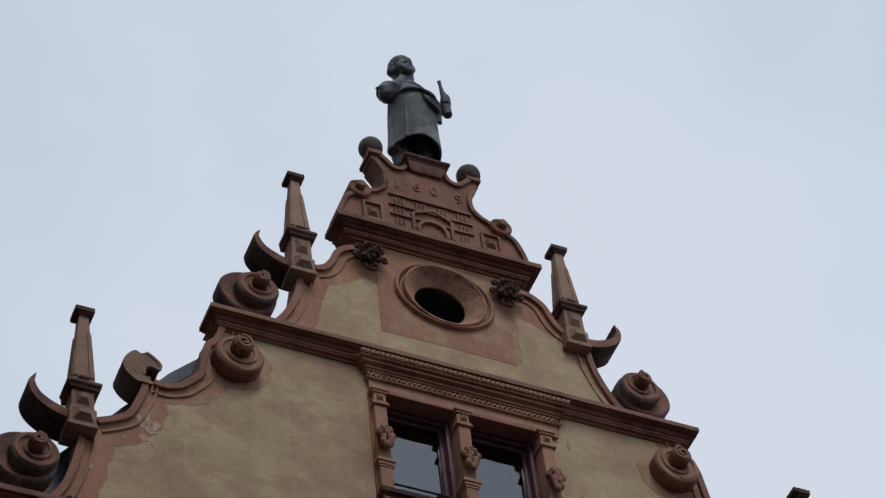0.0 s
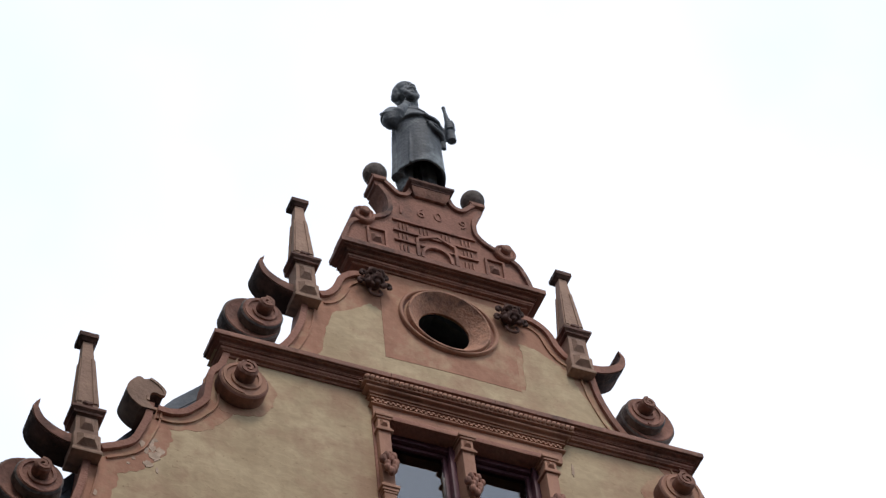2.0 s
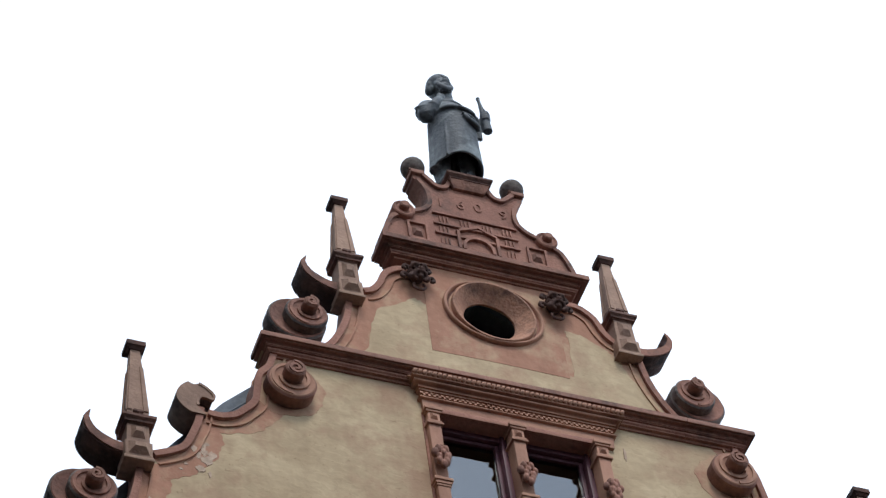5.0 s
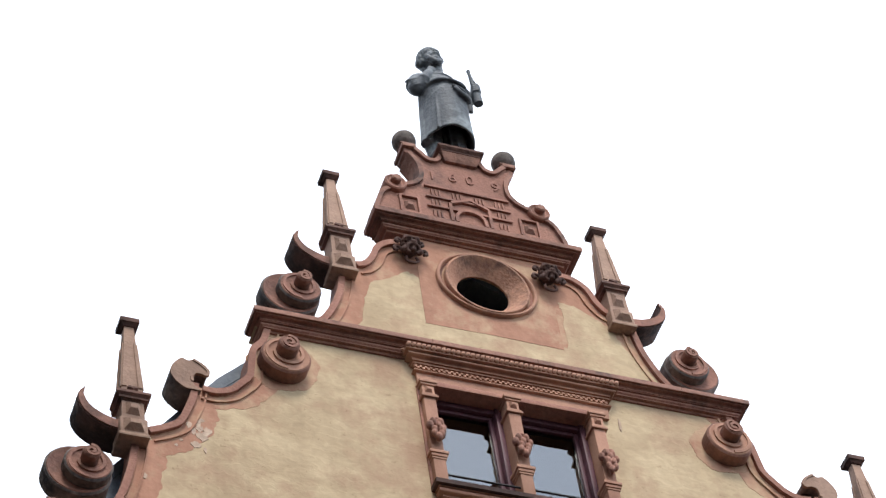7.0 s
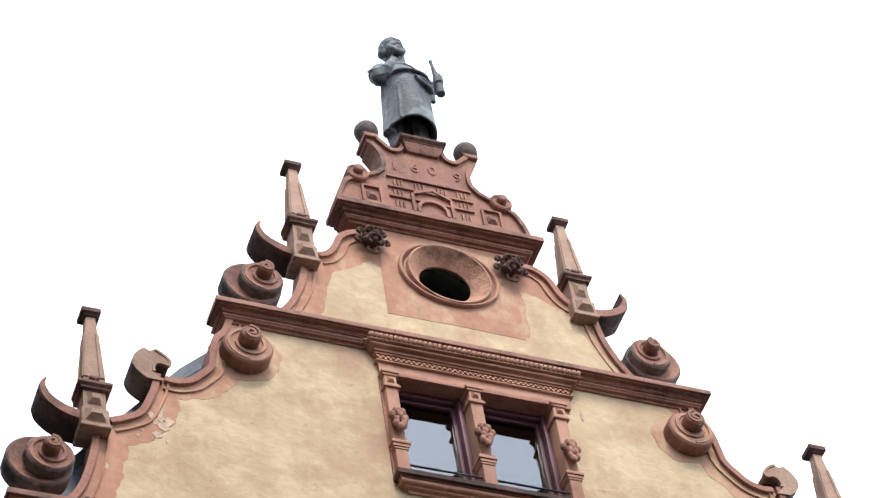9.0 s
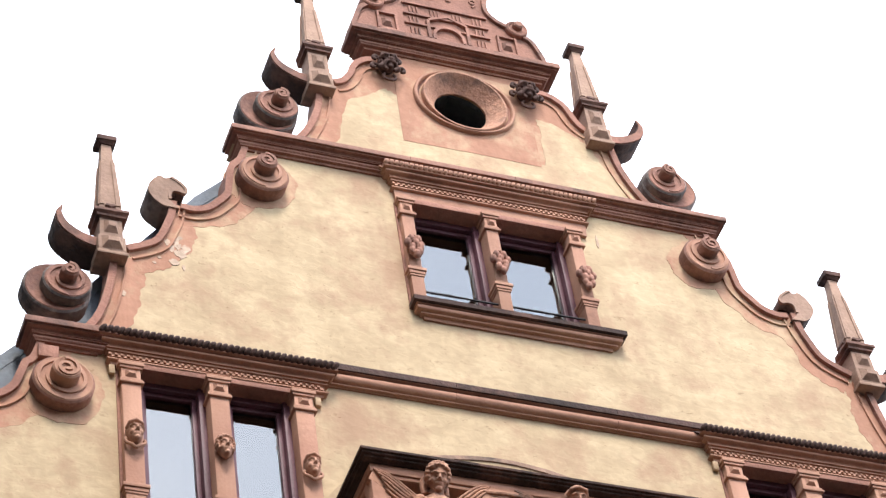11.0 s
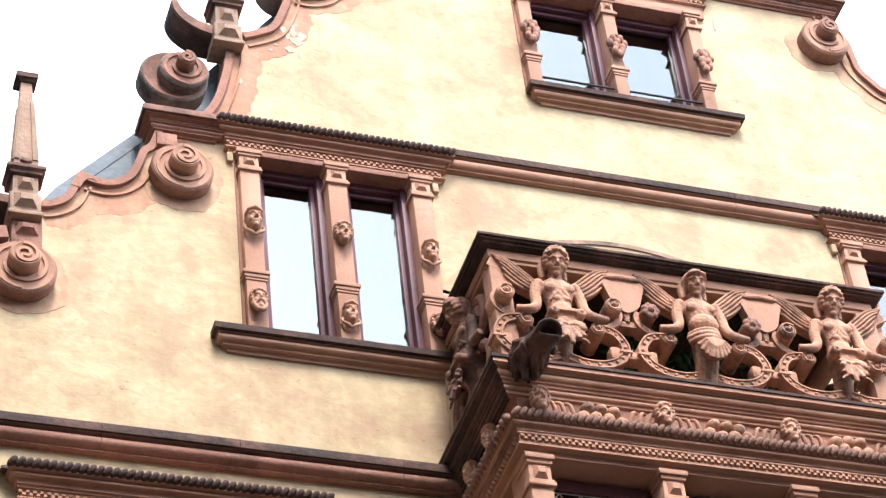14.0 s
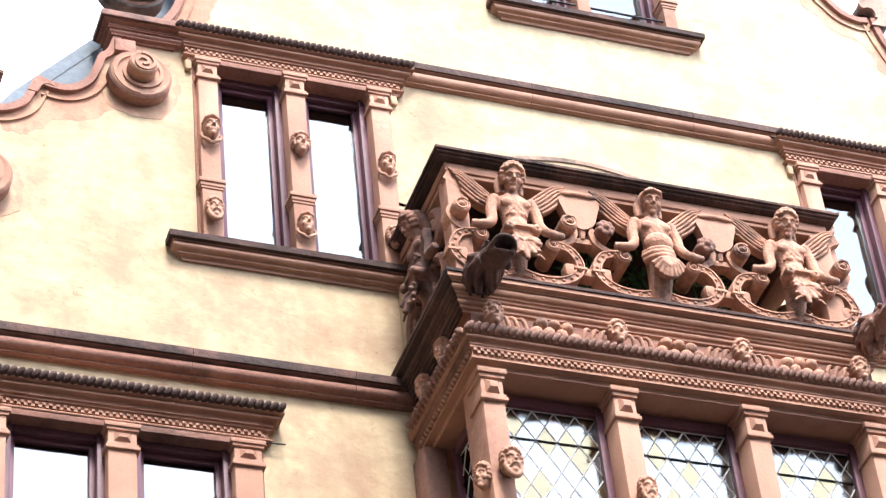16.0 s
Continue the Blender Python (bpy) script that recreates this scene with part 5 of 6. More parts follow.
def shaded_return(name, prof, x, material=GRIME_SHADE):
    """The side of a moulding, with shade and soot put into its dark colour: its profile swept back to the wall."""
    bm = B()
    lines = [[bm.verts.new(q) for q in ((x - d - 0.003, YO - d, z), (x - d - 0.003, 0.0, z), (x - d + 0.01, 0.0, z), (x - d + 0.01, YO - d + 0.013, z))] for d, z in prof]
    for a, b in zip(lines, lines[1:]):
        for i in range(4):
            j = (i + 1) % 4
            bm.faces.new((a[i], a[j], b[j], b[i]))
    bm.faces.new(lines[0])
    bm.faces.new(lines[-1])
    part(name, bm, material, orl, "moulding side darkened for shade and soot", smooth=40)


shaded_return("mould_return", prof, -HW - 0.05)
shaded_return("fillet_return", [(0.115, 11.813), (0.115, 11.786), (0.085, 11.777), (0.085, 11.768)], -HW - 0.05)
shaded_return("cornice_return", [(0.060, 11.357)] + roll(0.066, 11.341, -0.02, 70, -60, 5) + [(0.050, 11.320), (0.050, 11.306)], -HW, BROWN)
POSTS = (-1.25, -0.41, 0.445, 1.27)
for x in POSTS:
    p = part("pilaster", box(B(), x - 0.070, x + 0.070, YO, YO + 0.29, 7.435, 11.187, 0.008), FACE, orl)
    bm = B()
    for a, b, e in ((11.151, 11.187, 0.03), (11.123, 11.151, 0.015), (10.985, 11.008, 0.012), (10.958, 10.985, 0.022)):
        box(bm, x - 0.070 - e * 0.7, x + 0.070 + e * 0.7, YO - e, YO + 0.19, a, b, 0.004)
    part("capital", bm, FACE, p, smooth=30)
    part("capital_boss", facet(B(), x, 11.063, 0.045, 0.05, YO, 0.03), FACE, p, smooth=0)
# side posts take the browner stone to stand for their shaded recess
for e in (-1, 1):
    part("side_pilaster", box(B(), e * HW - 0.075, e * HW + 0.075, -0.2, 0.0, 7.435, 11.187, 0.008), BROWN, orl)
part("lower_wall", box(B(), -HW, HW, YO + 0.02, 0.0, 6.663, 7.435), STONE, orl)


def leaded(t, x0, x1, z0, z1, y, seed, side=False):
    """A leaded light: diamond panes, cames and tie bars in a wooden frame. On the side walls x runs in depth."""
    def at(u, v, d):
        return (y + d, u, v) if side else (u, y + d, v)
    rnd = random.Random(seed)
    fr = B()
    for a, b, c, e in ((x0, x0 + 0.05, z0, z1), (x1 - 0.05, x1, z0, z1), (x0 + 0.05, x1 - 0.05, z1 - 0.07, z1), (x0 + 0.05, x1 - 0.05, z0, z0 + 0.05)):
        if side:
            box(fr, y, y + 0.06, a, b, c, e, 0.004)
        else:
            box(fr, a, b, y, y + 0.06, c, e, 0.004)
    frame_ob = part("window_frame", fr, WOOD, t)
    u0, u1, v0, v1 = x0 + 0.05, x1 - 0.05, z0 + 0.05, z1 - 0.07
    w, h = 0.136, 0.216
    cols, rowsn = int((u1 - u0) / w) + 2, int((v1 - v0) / h) + 2
    came = B()
    for i in range(-1, cols):
        for j in range(-1, 2 * rowsn):
            cu = u0 + (i + 0.5 * (j % 2)) * w
            cv = v1 - j * h / 2
            d = [(cu, cv + h / 2), (cu + w / 2, cv), (cu, cv - h / 2), (cu - w / 2, cv)]
            # clip the diamond to the light
            poly = d
            for ax, lim, sg in ((0, u0, 1), (0, u1, -1), (1, v0, 1), (1, v1, -1)):
                res = []
                for k in range(len(poly)):
                    p, q = poly[k], poly[(k + 1) % len(poly)]
                    ip, iq = sg * (p[ax] - lim) >= 0, sg * (q[ax] - lim) >= 0
                    if ip:
                        res.append(p)
                    if ip != iq:
                        f = (lim - p[ax]) / (q[ax] - p[ax])
                        res.append((p[0] + f * (q[0] - p[0]), p[1] + f * (q[1] - p[1])))
                poly = res
                if not poly:
                    break
            if len(poly) < 3:
                continue
            mu, mv = sum(p[0] for p in poly) / len(poly), sum(p[1] for p in poly) / len(poly)
            area = abs(sum(poly[k][0] * poly[(k + 1) % len(poly)][1] - poly[(k + 1) % len(poly)][0] * poly[k][1] for k in range(len(poly)))) / 2
            if area < 0.0018:
                continue
            tl, tu = rnd.uniform(-0.02, 0.02), rnd.uniform(-0.03, 0.03)
            bm = B()
            fa = [bm.verts.new(at(mu + (p[0] - mu) * 0.93, mv + (p[1] - mv) * 0.95, 0.035 + tl * (p[0] - mu) + tu * (p[1] - mv))) for p in poly]
            fb = [bm.verts.new(Vector(f.co) + Vector((0.003, 0, 0) if side else (0, 0.003, 0))) for f in fa]
            bm.faces.new(fa)
            bm.faces.new(fb[::-1])
            for k in range(len(poly)):
                m = (k + 1) % len(poly)
                bm.faces.new((fa[k], fa[m], fb[m], fb[k]))
            o = part("diamond_pane", bm, (AMBER if rnd.random() < 0.75 else ROSE) if rnd.random() < 0.27 else CLEAR, frame_ob, smooth=0)
            o.visible_shadow = False
            for k in range(len(poly)):
                p, q = poly[k], poly[(k + 1) % len(poly)]
                if p[0] > q[0] or (p[0] == q[0] and p[1] > q[1]):
                    continue
                tube(came, [at(p[0], p[1], 0.036), at(q[0], q[1], 0.036)], 0.0055, 4)
    part("lead_cames", came, LEAD, frame_ob, smooth=0)["kind"] = "stuff"
    v = v1 - 0.22
    while v > v0 + 0.1:
        part("tie_bar", tube(B(), [at(u0, v, 0.029), at(u1, v, 0.029)], 0.0048, 5), IRON, frame_ob)
        v -= 0.46


for i, (a, b) in enumerate(zip(POSTS, POSTS[1:])):
    leaded(orl, a + 0.070, b - 0.070, 9.800, 11.160, YO + 0.165, 40 + i)
leaded(orl, YO + 0.22, -0.22, 9.800, 11.160, -HW + 0.10, 50, True)
part("lower_panel", box(B(), -HW + 0.1, HW - 0.1, YO + 0.1, -0.02, 7.435, 9.800), STONE, orl)

# carved heads and fruit along the frieze
for x in (-1.22, -0.425, 0.40, 1.20):
    mask(XO + x, YO - 0.075, 11.544, 0.20, "carved sandstone head in the oriel's frieze", FACE)
for yy in (-0.30, -0.66):
    mask(XO - HW - 0.06, yy, 11.544, 0.20, "carved sandstone head on the side of the oriel's frieze", FACE, turn=-70)
bmf = B()
rnd = random.Random(5)
for c in (-0.82, -0.01, 0.80):
    for k in range(7):
        col, row = k % 4, k // 4
        ball(bmf, c + 0.080 * (col - 1.5 + 0.5 * row), YO - 0.03, 11.482 + 0.068 * row + rnd.uniform(-0.012, 0.012), 0.047, 0.062, 0.044 + rnd.uniform(-0.004, 0.006), 12, 8)
    for e in (-1, 1):
        for q in range(3):
            # leaves that curl away from the fruit
            tube(bmf, smooth_line([(c + e * (0.18 + 0.055 * q), YO - 0.01, 11.452), (c + e * (0.185 + 0.055 * q), YO - 0.045, 11.51), (c + e * (0.205 + 0.055 * q), YO - 0.055, 11.565), (c + e * (0.235 + 0.055 * q), YO - 0.035, 11.578)], 3), lambda u: 0.018 - 0.008 * u, 7)
g = part("frieze_carving", bmf, CARVED, orl, "carved fruit and foliage along the frieze", smooth=60)
g["kind"] = "stuff"
mask(XO - 1.22, YO - 0.05, 10.469, 0.22, "carved bearded head on the oriel's corner post", FACE, beard=True)
mask(XO - 1.34, YO + 0.06, 10.432, 0.20, "carved head on the side of the corner post", FACE, turn=-60)
mask(XO - 0.39, YO - 0.05, 10.404, 0.19, "carved grimacing head on the oriel's post", FACE, beard=True)
mask(XO + 0.41, YO - 0.05, 10.358, 0.19, "carved head on the oriel's post", FACE)

# balustrade: heights are counted from the balcony floor
YB, ZB = -0.955, 11.84
bal = root("balcony_balustrade", XO, 0, ZB, "openwork red sandstone balustrade with a dark moulded rail", "balustrade")
bx = 1.325
XB = -0.05                      # the rail lies a little off the oriel's middle
rp = [(0.05, 1.085), (0.075, 1.077), (0.075, 1.058), (0.060, 1.054), (0.060, 1.040), (0.042, 1.036), (0.042, 1.022), (0.024, 1.018), (0.012, 1.012)]
part("rail", cornice(B(), XB - bx, XB + bx, rp, YB, 0.0), GRIME_SHADE, bal, "soot-dark moulded handrail", smooth=25)
for z0, z1, e in ((0.945, 1.012, 0.0), (0.915, 0.945, -0.014)):
    part("rail_bed", box(B(), XB - bx - e, XB + bx + e, YB - e, YB + 0.16, z0, z1, 0.006), FACE, bal)
    for q in (-1, 1):
        x0, x1 = sorted((XB + q * (bx + e), XB + q * (bx - 0.16)))
        part("rail_bed", box(B(), x0, x1, YB + 0.16, 0.0, z0, z1, 0.006), FACE, bal)
for x in (XB - bx + 0.065, XB + bx - 0.065):
    part("corner_post", box(B(), x - 0.065, x + 0.065, YB + 0.005, YB + 0.14, 0.0, 0.92, 0.006), FACE, bal)
part("base_rail", box(B(), XB - bx, XB + bx, YB + 0.01, YB + 0.14, 0.0, 0.055, 0.006), STONE, bal)


def strap(t, pts, w, y=YB, d=0.12, name="strapwork", material=None):
    return part(name, ribbon(B(), pts, w, w, y - 0.004, y + d), material or CARVED, t, smooth=40)


def spiral(cx, cz, r0, r1, a0, turns, n=28):
    return [(cx + (r0 + (r1 - r0) * i / n) * math.cos(radians(a0 + 360 * turns * i / n)), cz + (r0 + (r1 - r0) * i / n) * math.sin(radians(a0 + 360 * turns * i / n))) for i in range(n + 1)]


def bolster(t, x, z, r, y0, y1):
    """A rolled scroll end: drum, sunk spiral face and small eye."""
    part("scroll_eye", drum(B(), x, z, r, y0, y1, 24, 0.010, 0.010), CARVED, t, smooth=40)
    part("scroll_pupil", drum(B(), x, z, r * 0.36, y0 - 0.012, y0 + 0.03, 12), CARVED, t, smooth=40)
    part("scroll_coil", ribbon(B(), spiral(x, z, r * 0.86, r * 0.45, 40, 1.1, 18), 0.005, 0.005, y0 - 0.004, y0 + 0.02), CARVED, t, smooth=40)


FIG = (-0.965, -0.02, 0.925)
for n, c in enumerate(FIG):
    for e in (-1, 1):
        # wing: a curved sheet that rises to the rail, with long ribbed feathers on it
        mid = [np.array(q) for q in pts2(smooth_line([(c + e * 0.085, 0.690), (c + e * 0.165, 0.735), (c + e * 0.245, 0.805), (c + e * 0.325, 0.885), (c + e * 0.405, 0.925)], 5))]
        n_w = len(mid)
        half = [0.026 + 0.036 * math.sin(math.pi * (0.12 + 0.78 * i / (n_w - 1))) for i in range(n_w)]
        side = []
        for i in range(n_w):
            d = mid[min(i + 1, n_w - 1)] - mid[max(i - 1, 0)]
            d = d / np.hypot(*d)
            side.append(np.array((-d[1], d[0])) * e)
        part("wing", ribbon(B(), mid, lambda u: 0.026 + 0.034 * math.sin(math.pi * (0.12 + 0.6 * min(u, 1.0))), lambda u: 0.026 + 0.034 * math.sin(math.pi * (0.12 + 0.6 * min(u, 1.0))), YB + 0.004, YB + 0.06), CARVED, bal, smooth=40)
        for k in range(6):
            f = -1.0 + 0.4 * k
            last = n_w - (0, 1, 2, 4, 6, 8)[5 - k]
            part("wing_feather", tube(B(), [(mid[i][0] + side[i][0] * half[i] * f, YB - 0.004 - 0.010 * (1 - f * f), mid[i][1] + side[i][1] * half[i] * f) for i in range(last)], lambda u: 0.0125 - 0.004 * u, 7), CARVED, bal, smooth=60)
        for k in range(4):
            f = -0.75 + 0.5 * k
            part("wing_covert", tube(B(), [(mid[i][0] + side[i][0] * half[i] * f, YB - 0.022, mid[i][1] + side[i][1] * half[i] * f) for i in range(1, 7 - k % 2)], lambda u: 0.015 - 0.006 * u, 7), CARVED, bal, smooth=60)
        # the arm runs out into a strap that rolls up
        strap(bal, pts2(smooth_line([(c + e * 0.235, 0.462), (c + e * 0.31, 0.468), (c + e * 0.385, 0.515), (c + e * 0.415, 0.585), (c + e * 0.40, 0.635)], 5)), 0.021, d=0.10)
        if n != 1:
            bolster(bal, c + e * 0.355, 0.598, 0.058, YB - 0.085, YB + 0.10)
        else:
            # the middle figure's straps end in rosettes
            bm = ball(B(), c + e * 0.345, YB - 0.08, 0.60, 0.024, 0.022, 0.024, 10, 6)
            for k in range(7):
                ball(bm, c + e * 0.345 + 0.040 * math.cos(k * 0.898), YB - 0.065, 0.60 + 0.040 * math.sin(k * 0.898), 0.026, 0.022, 0.026, 8, 5)
            drum(bm, c + e * 0.345, 0.60, 0.055, YB - 0.05, YB + 0.09, 20)
            carved(part("rosette", bm, BROWN, bal, "dark carved rosette", smooth=60), 0.005, 0)
        # large beaded loop below
        lp = [(c + e * x, z) for x, z in pts2(smooth_line([(0.03, 0.175), (0.15, 0.145), (0.29, 0.160), (0.385, 0.225), (0.415, 0.315), (0.365, 0.415), (0.275, 0.448), (0.225, 0.44)]))]
        strap(bal, lp, 0.030, d=0.09)
        for w in (-0.024, 0.024):
            off = [np.array(q) for q in lp]
            edge = []
            for i, q in enumerate(off):
                d = off[min(i + 1, len(off) - 1)] - off[max(i - 1, 0)]
                d = d / (np.hypot(*d) + 1e-9)
                edge.append(q + np.array((-d[1], d[0])) * w)
            part("strap_edge", ribbon(B(), edge, 0.005, 0.005, YB - 0.014, YB + 0.0), CARVED, bal, smooth=40)
        bm = B()
        for q in lp[3:-6:3]:
            ball(bm, q[0], YB - 0.006, q[1], 0.013, 0.010, 0.013, 8, 5)
        part("strap_beads", bm, CARVED, bal, smooth=60)["kind"] = "stuff"
        x0, x1 = sorted((c + e * 0.372, c + e * 0.456))
        part("strap_clasp", box(B(), x0, x1, YB - 0.020, YB + 0.10, 0.268, 0.288, 0.004), CARVED, bal)
        x0, x1 = sorted((c + e * 0.315, c + e * 0.39))
        part("inner_boss", box(B(), x0, x1, YB + 0.0, YB + 0.09, 0.225, 0.325, 0.02), CARVED, bal)
        bolster(bal, c + e * 0.235, 0.408, 0.050, YB - 0.055, YB + 0.16)
for c in ((FIG[0] + FIG[1]) / 2, (FIG[1] + FIG[2]) / 2):
    half_line = [(0.158, 0.935), (0.150, 0.87), (0.128, 0.80), (0.108, 0.735), (0.088, 0.675), (0.045, 0.632), (0.0, 0.612)]
    q = pts2(smooth_line([(c - x, z) for x, z in half_line] + [(c + x, z) for x, z in half_line[-2::-1]]))
    part("shield_panel", prism(B(), q, YB - 0.012, YB + 0.06), FACE, bal, smooth=40)
    part("shield_crest", tube(B(), [(c - 0.16, YB, 0.905), (c - 0.08, YB - 0.018, 0.892), (c, YB - 0.02, 0.90), (c + 0.08, YB - 0.018, 0.892), (c + 0.16, YB, 0.905)], 0.014, 8), CARVED, bal)
    part("shield_drop", tube(B(), [(c, YB + 0.02, 0.64), (c, YB + 0.02, 0.55)], lambda u: 0.03 - 0.012 * u, 8), CARVED, bal)
    part("strap_link", box(B(), c - 0.075, c + 0.075, YB + 0.015, YB + 0.10, 0.515, 0.56, 0.006), CARVED, bal)
    part("strap_link", box(B(), c - 0.06, c + 0.06, YB + 0.01, YB + 0.10, 0.245, 0.305, 0.006), CARVED, bal)


def figure(x, y, z, label, turn=0, material=None, shell_foot=False):
    """A plain half-length carved figure on a scrolled console with leaves, or on a shell and a tapering tail."""
    bm = B()
    # rings (z, half width, half depth, shift): the shaft leans back to the rail, the chest leans out
    prof = [(0.03, 0.050, 0.040, 0.11), (0.16, 0.058, 0.048, 0.075), (0.30, 0.070, 0.058, 0.03), (0.40, 0.084, 0.070, 0.0), (0.455, 0.090, 0.074, -0.006), (0.52, 0.078, 0.064, 0.0), (0.58, 0.083, 0.064, 0.0), (0.65, 0.106, 0.072, -0.004), (0.70, 0.116, 0.070, 0.0), (0.735, 0.108, 0.060, 0.004), (0.755, 0.070, 0.050, 0.0), (0.77, 0.045, 0.044, -0.008), (0.82, 0.042, 0.042, -0.02)]
    rg = [[bm.verts.new((rx * math.cos(2 * math.pi * i / 18), y0 + ry * math.sin(2 * math.pi * i / 18), zz)) for i in range(18)] for zz, rx, ry, y0 in prof]
    for a, b in zip(rg, rg[1:]):
        for i in range(18):
            j = (i + 1) % 18
            bm.faces.new((a[i], a[j], b[j], b[i]))
    bm.faces.new(rg[0])
    bm.faces.new(rg[-1])
    k = 0.215 if shell_foot else 0.225
    bm.verts.ensure_lookup_table()
    first = len(bm.verts)
    head_mesh(bm, 0, 0, 0, k, hair=not shell_foot, band=shell_foot)
    ball(bm, 0, 0.05, 0.0, 0.085, 0.06, 0.105)
    bm.verts.ensure_lookup_table()
    bmesh.ops.rotate(bm, cent=(0, 0, 0), matrix=Matrix.Rotation(radians(24), 3, 'X') @ Matrix.Rotation(radians(-8), 3, 'Z'), verts=bm.verts[first:])
    bmesh.ops.translate(bm, vec=(0, -0.045, 0.880), verts=bm.verts[first:])
    for e in (-1, 1):
        # hair falls behind the ears to the shoulders
        tube(bm, smooth_line([(e * 0.06, 0.02, 0.92), (e * 0.072, 0.02, 0.86), (e * 0.066, 0.015, 0.79)], 3), 0.026, 8)
        # chest, shoulder, upper arm, forearm reaching out
        ball(bm, e * 0.052, -0.056, 0.668, 0.050, 0.022, 0.036)
        ball(bm, e * 0.120, 0.0, 0.715, 0.042, 0.046, 0.045)
        tube(bm, smooth_line([(e * 0.128, 0, 0.71), (e * 0.150, -0.008, 0.62), (e * 0.155, -0.02, 0.54), (e * 0.185, -0.035, 0.485), (e * 0.24, -0.04, 0.465), (e * 0.30, -0.03, 0.468)], 4), lambda u: 0.040 - 0.014 * u, 10)
    if shell_foot:
        ball(bm, 0, -0.045, 0.525, 0.098, 0.075, 0.080, 16, 10)
        for zz, w in ((0.445, 0.100), (0.415, 0.108), (0.385, 0.100)):
            tube(bm, smooth_line([(-w, -0.01, zz + 0.015), (-w * 0.6, -0.085, zz), (0, -0.115, zz - 0.008), (w * 0.6, -0.085, zz), (w, -0.01, zz + 0.015)], 4), 0.018, 8)
        # scallop shell with ribs that spread downwards
        ball(bm, 0, -0.10, 0.285, 0.100, 0.045, 0.085, 14, 9)
        for n in range(9):
            a = radians(-64 + 16 * n)
            tube(bm, [(0, -0.125, 0.355), (0.062 * math.sin(a), -0.147, 0.355 - 0.085 * math.cos(a)), (0.118 * math.sin(a), -0.120, 0.355 - 0.165 * math.cos(a))], lambda u: 0.008 + 0.011 * u, 7)
        tube(bm, smooth_line([(0, -0.04, 0.40), (-0.005, 0.0, 0.25), (-0.01, 0.05, 0.12), (-0.01, 0.09, 0.04)], 4), lambda u: 0.080 - 0.02 * u, 12)
    else:
        # ribs, flat belly and navel
        ball(bm, 0, -0.045, 0.505, 0.066, 0.030, 0.048)
        for q in (-1, 1):
            tube(bm, smooth_line([(q * 0.012, -0.066, 0.635), (q * 0.045, -0.062, 0.600), (q * 0.070, -0.045, 0.565)], 3), 0.008, 6)
            ball(bm, q * 0.026, -0.060, 0.578, 0.024, 0.012, 0.020)
        # console with two rolled ends under the waist
        box(bm, -0.082, 0.082, -0.120, -0.03, 0.425, 0.448)
        box(bm, -0.066, 0.066, -0.095, -0.03, 0.365, 0.425)
        for e in (-1, 1):
            drum(bm, e * 0.088, 0.418, 0.033, -0.135, -0.03, 16, 0.008, 0.012)
            ball(bm, e * 0.088, -0.132, 0.418, 0.012)
        # acanthus leaf that hangs free below it: a long middle rib and lobes that curl outward
        for n in range(9):
            a = radians(-56 + 14 * n)
            long = 0.225 - 0.10 * abs(n - 4) / 4
            tip = (long * math.sin(a) * 0.92, -0.125 - 0.02 * (n % 2), 0.375 - long * math.cos(a))
            tube(bm, smooth_line([(0.05 * math.sin(a), -0.080, 0.372), (tip[0] * 0.55, -0.105, 0.375 - long * 0.55 * math.cos(a)), tip], 4), lambda u: 0.009 + 0.013 * math.sin(2.7 * u), 7)
        for q in (-1, 1):
            for k in range(3):
                zz = 0.325 - 0.06 * k
                tube(bm, smooth_line([(q * 0.01, -0.10, zz), (q * (0.05 + 0.012 * k), -0.125, zz - 0.012), (q * (0.082 + 0.012 * k), -0.130, zz - 0.045)], 3), lambda u: 0.015 - 0.008 * u, 6)
    ob = carved(part("carved_figure", bm, material or CARVED, smooth=60), 0.0052, 1)
    ob.location = (x, y, z)
    ob.rotation_euler = (0, 0, radians(turn))
    return tagged(ob, label, "carving", "carved figures of the balustrade")


for n, c in enumerate(FIG):
    figure(XO + c, YB - 0.03, ZB, "plain half-length sandstone figure on a shell in the balustrade" if n == 1 else "plain half-length sandstone figure on a leafy console", 0, None, n == 1)
# side of the balustrade, browner on the left than on the right
for yy in (-0.62, -0.25):
    for cz, r, a0 in ((0.32, 0.22, -90), (0.70, 0.14, 90)):
        for q, mat in ((-1, BROWN), (1, FACE)):
            part("side_scroll", tube(B(), [(XB + q * (bx - 0.03), yy + p[0], p[1]) for p in spiral(0, cz, r, 0.05, a0, 1.3)], 0.040, 8), mat, bal)
figure(XO + XB - bx - 0.01, -0.47, ZB, "darker half-length figure on the balustrade's side", -90, BROWN)

